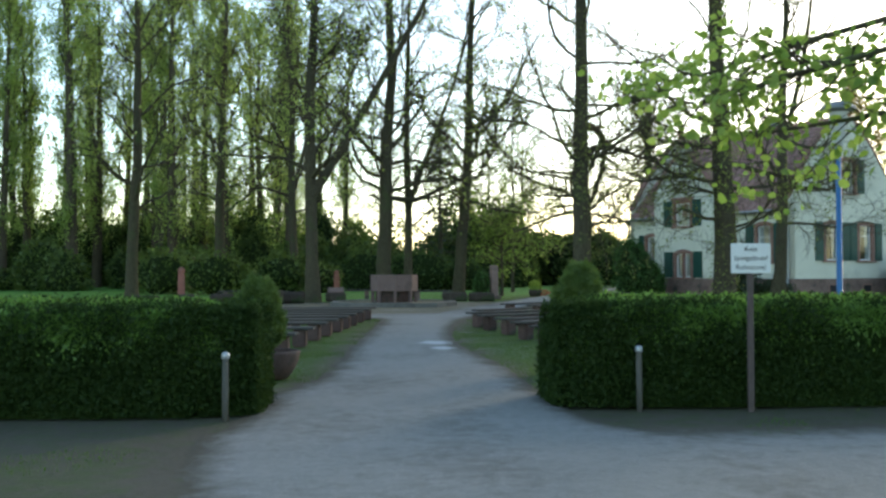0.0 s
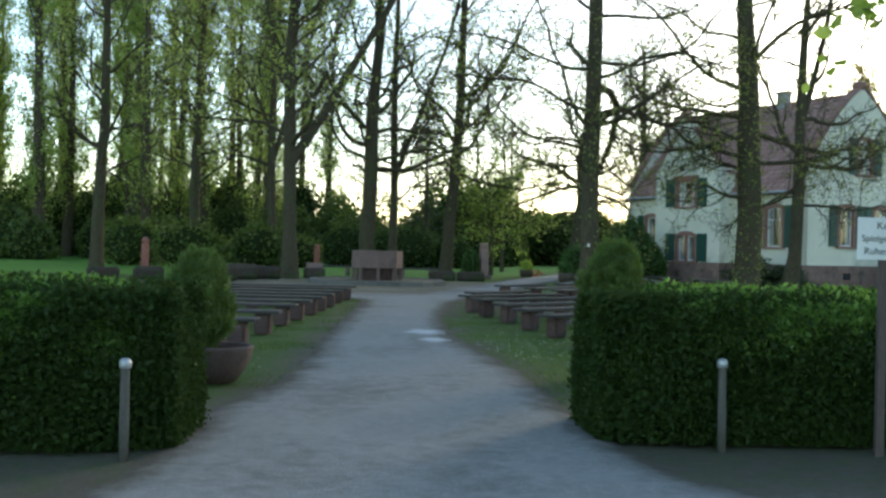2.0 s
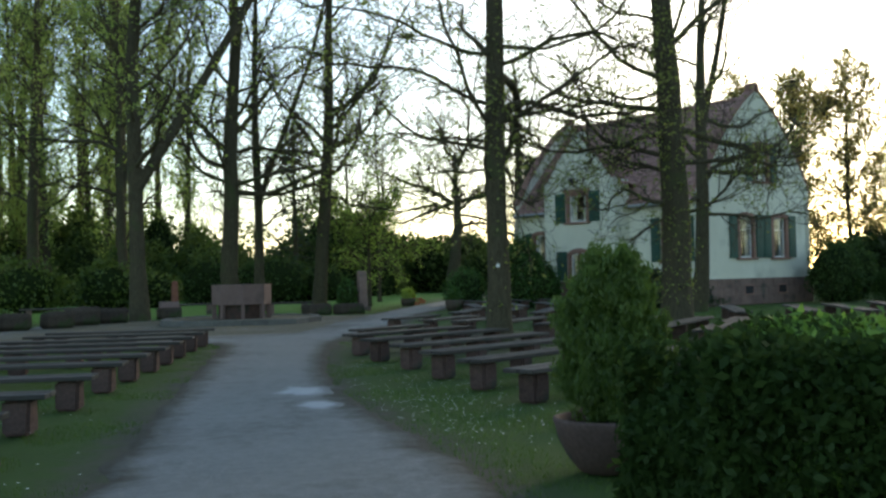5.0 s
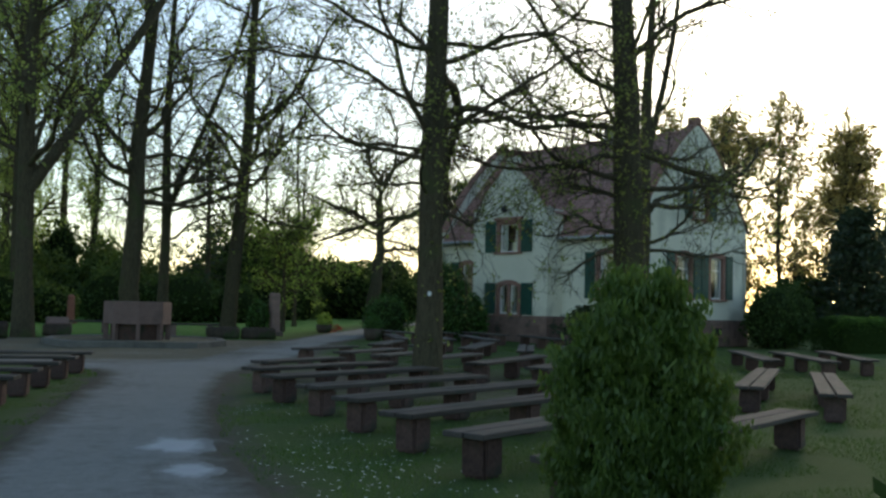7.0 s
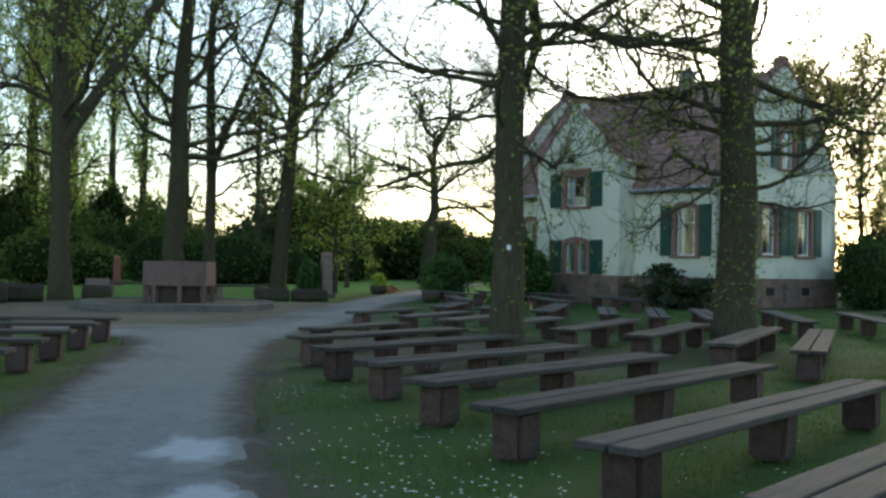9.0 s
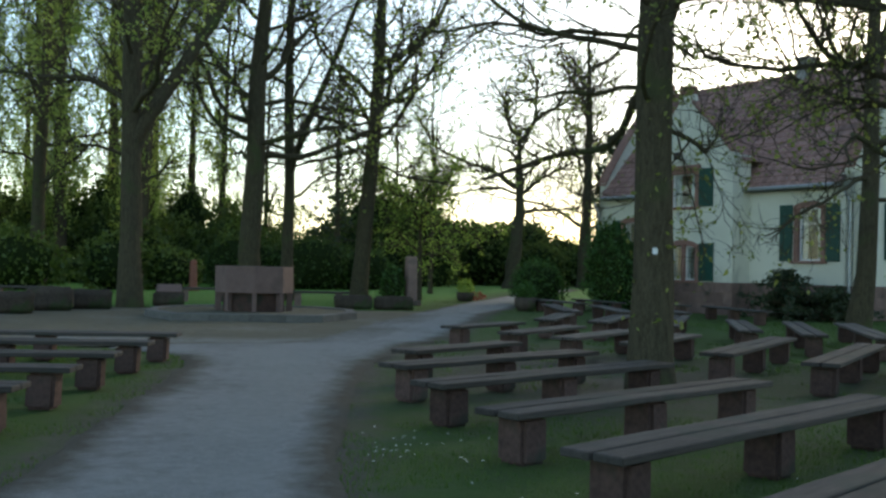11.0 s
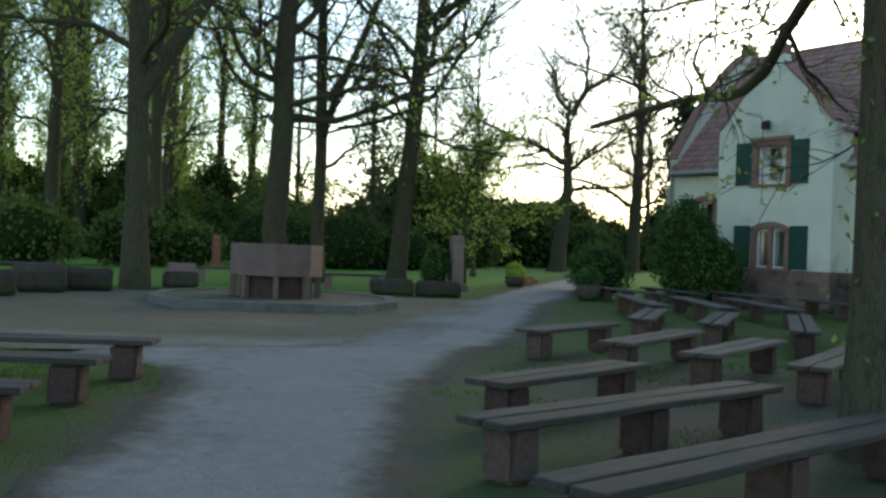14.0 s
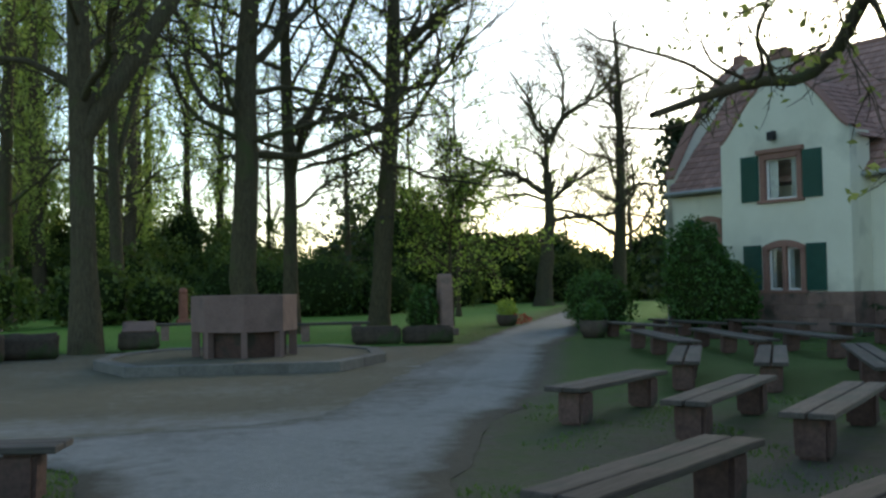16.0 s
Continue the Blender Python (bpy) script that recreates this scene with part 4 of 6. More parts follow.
# ---- hedges ----
def hedge(name, label, x0, x1, y0, y1, top, seed, n):
    """A clipped hedge with rounded shoulders; leaves thickest towards the walk."""
    rng = np.random.default_rng(seed)
    root = thing(name, label, "hedge", pose((x0 + x1) / 2, (y0 + y1) / 2, 0), "hedges at the entrance")
    cx, cy = (x0 + x1) / 2, (y0 + y1) / 2
    lx, ly = x1 - x0, y1 - y0
    # added solid filling, coloured as the shade seen between the leaves
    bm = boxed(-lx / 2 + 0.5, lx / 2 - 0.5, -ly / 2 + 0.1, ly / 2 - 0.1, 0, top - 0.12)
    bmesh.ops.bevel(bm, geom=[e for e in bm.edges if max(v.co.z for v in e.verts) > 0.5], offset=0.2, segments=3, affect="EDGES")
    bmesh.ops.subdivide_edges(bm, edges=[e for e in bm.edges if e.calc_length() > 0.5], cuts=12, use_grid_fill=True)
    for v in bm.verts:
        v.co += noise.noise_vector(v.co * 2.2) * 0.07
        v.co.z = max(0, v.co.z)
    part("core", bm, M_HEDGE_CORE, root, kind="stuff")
    # points over front, back, ends and top
    u = rng.uniform(size=n)
    side = 1 if near_end(x0, x1) else -1
    fx = (u ** 2.2) * lx
    xs = (lx / 2 - fx) * side
    pick = rng.choice(4, n, p=[0.42, 0.08, 0.12, 0.38])
    z = rng.uniform(0.04, top, n)
    y = np.where(pick == 0, -ly / 2, np.where(pick == 1, ly / 2, rng.uniform(-ly / 2, ly / 2, n)))
    xs = np.where(pick == 2, side * lx / 2, xs)
    z = np.where(pick == 3, top, z)
    p = np.stack([xs, y, z], 1)
    # round the shoulders and let the face bulge and sag
    for q in (p,):
        e = np.clip((q[:, 2] - (top - 0.25)) / 0.25, 0, 1)
        q[:, 1] *= 1 - 0.16 * e ** 2
        near_edge = np.clip((np.abs(q[:, 1]) - (ly / 2 - 0.3)) / 0.3, 0, 1)
        q[:, 2] -= 0.13 * near_edge ** 2 * (pick == 3)
        end_edge = np.clip((side * q[:, 0] - (lx / 2 - 0.9)) / 0.9, 0, 1)
        q[:, 2] -= 0.42 * end_edge ** 2 * (pick == 3)
        q[:, 1] *= 1 - 0.30 * end_edge ** 2
        q[:, 0] -= side * 0.38 * (pick == 2) * np.clip((q[:, 2] - 0.5) / (top - 0.5), 0, 1) ** 2
    lump = np.array([noise.noise((a * 1.8 + seed, b * 1.8, c * 1.8)) for a, b, c in p])
    p += rng.normal(0, 0.035, p.shape) + (lump * 0.09)[:, None] * np.array([0.3, 1.0, 0.6]) * np.sign(p - [0, 0, -1])
    p[:, 2] = np.maximum(p[:, 2], 0.03)
    v, f = leaf_quads(rng, p, 0.030, 0.4, 1.8)
    hang("foliage", mesh_of("foliage", v, f), M_HEDGE, root, kind="stuff")
    # soft shoots standing up from the clipped top and hanging over its edges, brightened as skylit
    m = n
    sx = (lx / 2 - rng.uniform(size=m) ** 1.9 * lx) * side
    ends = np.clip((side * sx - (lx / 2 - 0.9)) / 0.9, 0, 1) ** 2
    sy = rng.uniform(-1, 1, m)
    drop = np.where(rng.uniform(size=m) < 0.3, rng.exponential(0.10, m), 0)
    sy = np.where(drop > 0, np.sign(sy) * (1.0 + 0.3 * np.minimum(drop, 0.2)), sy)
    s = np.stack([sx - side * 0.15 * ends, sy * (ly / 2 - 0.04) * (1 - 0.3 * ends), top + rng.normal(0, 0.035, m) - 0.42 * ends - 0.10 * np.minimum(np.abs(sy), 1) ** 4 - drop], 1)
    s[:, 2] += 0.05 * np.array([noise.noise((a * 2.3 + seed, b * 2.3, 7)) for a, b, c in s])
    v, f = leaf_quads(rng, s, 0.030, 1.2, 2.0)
    hang("top_growth", mesh_of("top_growth", v, f), M_HEDGE_TOPLIT, root, "shoots in a brighter green for the skylight on top", kind="stuff")


def near_end(x0, x1):
    return abs(x1) < abs(x0)


hedge("hedge", "clipped dark green hedge ending at the gravel entrance", -16, -1.76, 8.6, 10.2, 1.25, 31, 120000)
hedge("hedge", "clipped dark green hedge behind the notice board", 1.82, 16, 9.2, 10.7, 1.27, 32, 120000)
hedge("hedge", "low clipped dark hedge beyond the benches", 26.5, 46, 44.2, 45.6, 1.45, 33, 25000)


# ---- entrance: stakes, notice, lamp, planters ----
def stake(x, y, h, lean):
    root = thing("stake", "weathered grey wooden stake standing before the hedge", "stake", pose(x, y, 0, lean, 0, 15), "stakes before the hedge")
    bm = lathe(bmesh.new(), [(0.034, -0.05), (0.036, h * 0.4), (0.033, h * 0.9), (0.034, h - 0.06)], 10)
    part("pole", bm, M_POST, root, smooth=True)
    bm = lathe(bmesh.new(), [(0.040, h - 0.075), (0.046, h - 0.065), (0.046, h - 0.02), (0.030, h), (0.012, h + 0.004)], 10)
    part("cap", bm, M_ZINC, root, "pale metal cap", smooth=True)


stake(-2.02, 8.42, 0.77, 1.5)
stake(2.78, 9.06, 0.77, -1.0)


def words(body, size, x, z, parent):
    c = bpy.data.curves.new("line_of_text", "FONT")
    c.body, c.size, c.align_x, c.extrude = body, size, "CENTER", 0.0015
    ob = new("line_of_text", c)
    dg = bpy.context.evaluated_depsgraph_get()
    me = bpy.data.meshes.new_from_object(ob.evaluated_get(dg))
    bpy.data.objects.remove(ob)
    hang("line_of_text", me, M_INK, parent, m=pose(x, -0.012, z, 90, 0, 0))


notice = thing("notice_board", "small white notice board on a dark wooden post", "sign", pose(4.1, 8.95, 0, 0, 0, -3))
part("post", boxed(-0.035, 0.035, 0.004, 0.06, -0.05, 1.9, bevel=0.006), M_DARKPOST, notice)
plate = part("board", boxed(-0.236, 0.236, -0.01, 0.004, 1.635, 1.99, bevel=0.004), M_SIGN, notice)
words("Kein", 0.085, 0, 1.895, plate)
words("Spielgelände!", 0.078, 0, 1.79, plate)
words("Ruhezone!", 0.085, 0, 1.68, plate)

lamp = thing("street_lamp", "blue street lamp post with a flat round head", "street lamp", pose(8.1, 15.6, 0))
part("pole", lathe(bmesh.new(), [(0.075, -0.05), (0.075, 0.9), (0.055, 0.95), (0.05, 4.0)], 14), M_BLUE, lamp, smooth=True)
part("lamp_head", lathe(bmesh.new(), [(0.06, 3.98), (0.10, 4.02), (0.17, 4.60), (0.19, 4.62)], 18), M_LAMPHEAD, lamp, "frosted lamp bowl", smooth=True)
part("hood", lathe(bmesh.new(), [(0.19, 4.62), (0.32, 4.66), (0.33, 4.70), (0.22, 4.80), (0.06, 4.84)], 20), M_GREYMETAL, lamp, "grey round hood", smooth=True)


def planter(x, y, seed, tall, shift, wide):
    bowl = thing("planter", "broad brown clay bowl planter standing on the lawn edge", "planter", pose(x, y, 0, 0, 0, seed * 40), "planters at the entrance")
    prof = [(0.19, 0.0), (0.23, 0.025), (0.32, 0.14), (0.385, 0.27), (0.41, 0.37), (0.425, 0.42), (0.42, 0.44), (0.40, 0.445), (0.375, 0.435), (0.36, 0.36)]
    part("bowl", lathe(bmesh.new(), prof, 32), M_BOWL, bowl, smooth=True)
    bm = lathe(bmesh.new(), [(0.30, 0.33), (0.363, 0.372), (0.30, 0.395), (0.10, 0.41)], 24)
    part("soil", bm, M_EARTH, bowl, "dark potting soil", smooth=True)
    rng = np.random.default_rng(seed)
    bush = thing("thuja", "dense cone-shaped green thuja growing in a clay bowl", "shrub", pose(x + shift, y, 0.37), "thujas at the entrance")
    # upright plumes of fine sprays, leaning outwards
    plumes, per = 520, 110
    z0 = rng.uniform(0, 0.93, plumes) ** 0.9 * tall
    f = z0 / tall
    prof_r = wide * np.sqrt(np.clip(0.35 + f * 3, 0.3, 1)) * np.clip(1 - f ** 2.7, 0.03, 1) ** 0.8
    a = rng.uniform(0, 6.283, plumes)
    lump = np.array([noise.noise((math.cos(q) * 1.9, math.sin(q) * 1.9, h * 3.2 + seed * 5)) for q, h in zip(a, z0)])
    r0 = prof_r * (0.95 + 0.45 * lump) * rng.uniform(0.45, 0.9, plumes)
    reach = rng.uniform(0.10, 0.24, plumes)
    u = rng.uniform(0, 1, (plumes, per))
    rr = r0[:, None] + u * 0.10 * rng.uniform(0.3, 1.2, (plumes, 1)) + rng.normal(0, 0.020, (plumes, per))
    ang = a[:, None] + rng.normal(0, 0.035, (plumes, per)) / np.maximum(rr, 0.12)
    z = z0[:, None] + u * reach[:, None] + rng.normal(0, 0.012, (plumes, per))
    p = np.stack([np.cos(ang) * rr, np.sin(ang) * rr, np.maximum(z, 0.02)], -1).reshape(-1, 3)
    v, q = leaf_quads(rng, p, 0.014, 2.6, 3.2)
    hang("foliage", mesh_of("foliage", v, q), M_THUJA, bush, kind="stuff")
    # solid filler whose dark colour paints the shade behind the sprays
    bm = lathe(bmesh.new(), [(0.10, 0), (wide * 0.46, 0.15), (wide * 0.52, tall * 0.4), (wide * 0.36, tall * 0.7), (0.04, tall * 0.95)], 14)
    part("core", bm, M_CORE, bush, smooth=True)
    v, q = tubes([grow(rng, (0, 0, -0.05), (0, 0, 1), 0.3, 0.03, 0.02, 4, 0.05)], 6)
    hang("stem", mesh_of("stem", v, q), M_BARK, bush)


planter(-2.06, 12.75, 1, 1.1, -0.22, 0.42)
planter(2.78, 13.5, 2, 1.34, 0.06, 0.5)


# ---- benches ----
def bench(length, legs, width, kind_label):
    """Two weathered planks on stone blocks; its length runs along x, the near end at the origin."""
    root = thing("bench", kind_label, "bench", pose(0, 0, 0), "benches facing the basin")
    w = (width - 0.03) / 2
    for k in range(2):
        y = k * (w + 0.03)
        bm = boxed(0, length, y, y + w, 0.39, 0.445, bevel=0.008)
        bmesh.ops.subdivide_edges(bm, edges=[e for e in bm.edges if e.calc_length() > length * 0.7], cuts=8)
        for v in bm.verts:
            v.co.z += 0.008 * noise.noise((v.co.x * 0.9, k * 5, length)) + 0.003 * noise.noise((v.co.x * 4, k * 5, length))
            v.co.y += 0.006 * noise.noise((v.co.x * 1.1, k * 5, length + 3))
        part("plank", bm, M_PLANK, root)
    for k in range(legs):
        x = 0.32 + (length - 0.64) * k / (legs - 1)
        bm = rough_stone(0.29, width - 0.16, 0.392, k + length, 0.016, 2)
        part("leg", bm, M_LEG, root, "red sandstone block", m=pose(x + 0.04 * (k % 2), width / 2, 0, 0, 0, 3 * k - 2))
    return root


LB = "low bench of two weathered grey planks on red sandstone blocks"
models = {}


def seat(length, x, y, deg):
    size = min((2.5, 3.0, 3.65, 3.95, 4.5, 5.1, 5.6), key=lambda q: abs(q - length))
    m = pose(x, y, 0, 0, 0, deg)
    if size in models:
        copy_thing(models[size], m)
    else:
        models[size] = bench(size, 2 if size < 3.3 else 3, 0.47, LB)
        models[size].matrix_basis = m


# right of the path: the outer corner of each bench and its far end
for x0, y0, x1, y1 in (
        (3.29, 16.3, 8.1, 19.3), (3.0, 17.85, 7.4, 20.65), (2.73, 19.5, 6.95, 22.2), (2.48, 21.2, 6.35, 23.55), (2.24, 22.97, 5.86, 25.03),
        (1.92, 24.84, 5.32, 26.77), (1.74, 26.6, 4.93, 28.46), (2.04, 28.5, 4.2, 29.95),
        (3.45, 33.95, 5.36, 35.4), (4.25, 32.4, 6.4, 34.4), (4.93, 31.28, 7.2, 33.3), (5.75, 30.2, 7.9, 32.2), (6.35, 28.45, 9.4, 31.6),
        (7.15, 27.1, 10.4, 30.4), (7.75, 25.5, 11.1, 29.0), (8.42, 24.28, 12.0, 28.6), (9.16, 22.98, 12.9, 27.3), (9.76, 21.63, 13.4, 26.2),
        (5.95, 36.9, 7.35, 40.3), (7.0, 36.3, 8.8, 40.0), (8.1, 35.1, 10.1, 39.5), (9.3, 33.7, 10.9, 38.0), (10.1, 32.7, 12.0, 37.3), (11.15, 32.05, 13.4, 37.6),
        (13.0, 31.5, 15.1, 36.9), (14.75, 30.8, 17.1, 36.5), (16.1, 30.3, 18.0, 35.5), (17.9, 31.2, 20.2, 36.4),
        (7.85, 41.5, 8.4, 46.4), (9.4, 41.4, 10.0, 46.6), (11.0, 41.5, 11.4, 46.5), (9.95, 47.9, 9.2, 51.6), (11.6, 48.9, 11.1, 53.0), (13.4, 47.4, 12.9, 51.3), (14.3, 43.4, 14.1, 47.5)):
    a, far = math.atan2(y1 - y0, x1 - x0), math.hypot(x1 - x0, y1 - y0)
    if a < 0.95:
        # these are given by the near corner of their far end
        a, far = a + math.atan(0.47 / far), math.sqrt(far * far - 0.22)
    seat(far, x0 + 0.47 * math.sin(a), y0 - 0.47 * math.cos(a), math.degrees(a))
# left of the path: rows run away to the left from their inner ends
for k, (x, y) in enumerate(((-2.2, 15.6), (-2.13, 17.4), (-1.98, 19.4), (-1.85, 21.4), (-1.7, 23.05), (-1.52, 24.6), (-1.4, 26.15), (-1.28, 27.8), (-1.14, 29.55), (-0.98, 31.25))):
    seat(5.1 if k < 6 else 3.95, x - 0.02, y, 180 - 3.5 + 0.8 * ((k * 37) % 5 - 2))
for x, y, deg in ((-6.6, 30.6, 172), (-6.9, 32.4, 174), (-7.3, 28.4, 176)):
    seat(3.95, x, y, deg)


# ---- the stone basin on its octagonal step ----
CX, CY = -0.57, 44.75
step = thing("stone_step", "low octagonal kerb of grey stone round the basin", "step", pose(CX, CY, 0))
outer = [(-1.95, -2.95), (1.95, -2.95), (2.95, -0.9), (2.95, 1.1), (1.95, 2.9), (-1.95, 2.9), (-2.95, 1.1), (-2.95, -0.9)]
bm = bmesh.new()
lo = [bm.verts.new((x * 0.93, y * 0.93, 0.0)) for x, y in outer]
hi = [bm.verts.new((x * 0.93, y * 0.93, 0.165)) for x, y in outer]
bm.faces.new(hi)
for k in range(8):
    bm.faces.new((lo[k], lo[(k + 1) % 8], hi[(k + 1) % 8], hi[k]))
part("earth_fill", bm, M_YARD, step, "trodden earth inside the kerb")
for k in range(8):
    a, b = Vector((*outer[k], 0)), Vector((*outer[(k + 1) % 8], 0))
    parts = max(1, round((b - a).length / 1.0))
    for j in range(parts):
        p, q = a.lerp(b, j / parts), a.lerp(b, (j + 1) / parts)
        g = 0.004
        bm = bmesh.new()
        ring = []
        for z in (0.0, 0.205):
            ring.append([bm.verts.new((v.x, v.y, z)) for v in (p.lerp(q, g), q.lerp(p, g), q.lerp(p, g) * 0.90, p.lerp(q, g) * 0.90)])
        bm.faces.new(ring[1])
        bm.faces.new(ring[0][::-1])
        for i in range(4):
            bm.faces.new((ring[0][i], ring[0][(i + 1) % 4], ring[1][(i + 1) % 4], ring[1][i]))
        bmesh.ops.bevel(bm, geom=bm.edges[:], offset=0.012, segments=1, affect="EDGES")
        part("kerb_stone", bm, M_KERB, step)

basin = thing("stone_basin", "octagonal pink sandstone basin raised on stone feet", "basin", pose(CX, CY, 0.165, 0, 0, 25.7))
R8 = 1.12
corner = [(R8 * math.cos(radians(22.5 + 45 * k)), R8 * math.sin(radians(22.5 + 45 * k))) for k in range(8)]
for k in range(8):
    a, b = Vector((*corner[k], 0)), Vector((*corner[(k + 1) % 8], 0))
    bm = bmesh.new()
    ring = []
    for z in (0.53, 1.29):
        ring.append([bm.verts.new((v.x, v.y, z)) for v in (a, b, b * 0.84, a * 0.84)])
    bm.faces.new(ring[1])
    bm.faces.new(ring[0][::-1])
    for i in range(4):
        bm.faces.new((ring[0][i], ring[0][(i + 1) % 4], ring[1][(i + 1) % 4], ring[1][i]))
    bmesh.ops.bevel(bm, geom=bm.edges[:], offset=0.008, segments=1, affect="EDGES")
    part("side_panel", bm, M_PINK, basin)
    c = (a + b) / 2
    turn = math.degrees(math.atan2(a.y, a.x))
    part("foot", boxed(-0.17, 0.0, -0.065, 0.065, 0.0, 0.534, bevel=0.008), M_PINK, basin, m=pose(a.x * 0.985, a.y * 0.985, 0, 0, 0, turn))
# dark bench stone instead of pink deepens the recess's shade by colour
bm = lathe(bmesh.new(), [(0.88, 0.0), (0.88, 0.53)], 8)
part("core", bm, M_LEG, basin, "recessed stone base, coloured darker for its shade", m=pose(0, 0, 0, 0, 0, 22.5))
bm = lathe(bmesh.new(), [(0.93, 1.10), (0.93, 1.14)], 8)
part("inner_floor", bm, M_PINK, basin, m=pose(0, 0, 0, 0, 0, 22.5))


# ---- stones and monuments round the yard ----
def stone(x, y, sx, sy, sz, deg, seed, label="squared weathered boundary stone by the yard"):
    ob = part("boundary_stone", rough_stone(sx, sy, sz, seed, 0.06), M_ROCK, m=pose(x, y, 0, 0, 0, deg), smooth=True)
    tagged(ob, label, "stone", "stones round the yard")


for k, (x, y, sx, sz, deg) in enumerate(((-8.4, 43.2, 1.1, 0.62, 10), (-7.15, 44.2, 1.15, 0.62, 14), (-6.6, 46.2, 1.3, 0.72, 12), (-5.75, 47.5, 1.35, 0.62, 8), (2.6, 50.4, 1.3, 0.50, 3), (4.0, 50.5, 1.35, 0.48, 2), (-9.8, 42.0, 1.2, 0.6, 10), (-11.2, 40.5, 1.2, 0.6, 20))):
    stone(x, y, sx, 0.55, sz, deg, k + 3)
mon = thing("monument", "squat sandstone monument with a sloping top", "monument", pose(-3.75, 50.6, 0, 0, 0, 5))
part("plinth", rough_stone(1.05, 0.6, 0.52, 31, 0.03), M_ROCK, mon, smooth=True)
bm = boxed(-0.42, 0.42, -0.26, 0.26, 0.48, 0.76, bevel=0.03)
for v in bm.verts:
    if v.co.z > 0.6:
        v.co.y = v.co.y * 0.55 + 0.1
part("slab", bm, M_SAND, mon)


def pillar(x, y, h, w, top, label, stone_m=None):
    stone_m = stone_m or M_REDSTONE
    root = thing("pillar", label, "pillar", pose(x, y, 0, 0, 0, 12))
    bm = boxed(-w / 2, w / 2, -w / 2, w / 2, -0.05, h, bevel=w * 0.12)
    for v in bm.verts:
        f = 1 - 0.12 * v.co.z / h
        v.co.x *= f
        v.co.y *= f
    part("shaft", bm, stone_m, root)
    part("base", boxed(-w * 0.75, w * 0.75, -w * 0.75, w * 0.75, 0, 0.22, bevel=0.03), stone_m, root)
    if top:
        part("head", lathe(bmesh.new(), [(w * 0.40, h), (w * 0.46, h + 0.08), (w * 0.40, h + 0.2), (w * 0.2, h + 0.27)], 12), stone_m, root, smooth=True)


pillar(5.05, 54.6, 1.95, 0.46, False, "weathered red sandstone pillar at the lawn edge", M_SAND)
pillar(-5.04, 70.0, 1.4, 0.42, True, "red sandstone pillar with a rounded head on the lawn")
pillar(-10.2, 43.0, 1.55, 0.34, True, "red sandstone pillar beyond the benches")
shrub("shrub", "clipped dark green bush beside the pillar", [((4.3, 54.4, 0.75), (0.5, 0.45, 0.85))], 0.08, 220, M_LAUREL, 101, 0.85)


def tub(x, y, r, h, seed, flowers):
    root = thing("plant_tub", "round stone plant tub with mixed greenery", "planter", pose(x, y, 0))
    part("tub", lathe(bmesh.new(), [(r * 0.7, 0), (r * 0.95, h * 0.4), (r, h), (r * 0.9, h), (r * 0.85, h * 0.85)], 18), M_ROCK, root, smooth=True)
    rng = np.random.default_rng(seed)
    p = blob_points(rng, [((0, 0, h + 0.25), (r * 0.9, r * 0.9, 0.38))], 300)
    v, f = leaf_quads(rng, p, 0.07, 0.8)
    hang("greenery", mesh_of("greenery", v, f), M_LEAF_LIME if flowers else M_LAUREL, root, kind="stuff")
    if flowers:
        p = blob_points(rng, [((0.5, 0.1, h * 0.6), (0.45, 0.3, 0.2))], 200)
        v, f = leaf_quads(rng, p, 0.06, 0.5)
        hang("blossom", mesh_of("blossom", v, f), M_FLOWER, root, "dull red blossom", kind="stuff")


tub(8.2, 60.5, 0.42, 0.42, 111, True)
tub(8.95, 51.2, 0.42, 0.5, 112, False)


def side_table(x, y, deg, w):
    root = thing("stone_bench", "thin dark slab seat on a stone foot", "bench", pose(x, y, 0, 0, 0, deg), "slab seats behind the basin")
    part("slab", boxed(-w / 2, w / 2, -0.2, 0.2, 0.47, 0.55, bevel=0.015), M_PLANK, root)
    for s in (-1, 1):
        part("foot", boxed(s * w * 0.33 - 0.12, s * w * 0.33 + 0.12, -0.15, 0.15, 0, 0.475, bevel=0.015), M_SAND, root)


for a in ((1.4, 52.8, 4, 2.3), (-3.0, 55.2, 6, 2.2), (-9.2, 53.0, 8, 2.4)):
    side_table(*a)
nest = thing("nest_box", "grey nest box fixed to a tree trunk", "nest box", pose(3.5, 59.08, 3.3, 0, 0, 5))
part("box", boxed(-0.2, 0.2, -0.14, 0.1, 0, 0.75, bevel=0.02), M_GREYMETAL, nest)
part("roof", boxed(-0.24, 0.24, -0.2, 0.12, 0.75, 0.80, bevel=0.01), M_IRON, nest)
tag = part("trail_tag", boxed(-0.035, 0.035, -0.006, 0.004, -0.04, 0.04, bevel=0.002), M_WHITE, m=pose(5.27, 27.30, 1.81, 0, 0, 8))
tagged(tag, "small white tag nailed to the tree trunk", "tag")


# ---- the house ----
house = thing("house", "white plastered old house with red tiled roof and green shutters", "house", pose(19.4, 47.0, 0, 0, 0, 27))
W, LEN, EAVE, RIDGE = 8.2, 12.4, 5.1, 9.7
MIDX = W / 2
WX, WY0, WY1 = -1.0, 4.3, 9.05
WMID = (WY0 + WY1) / 2


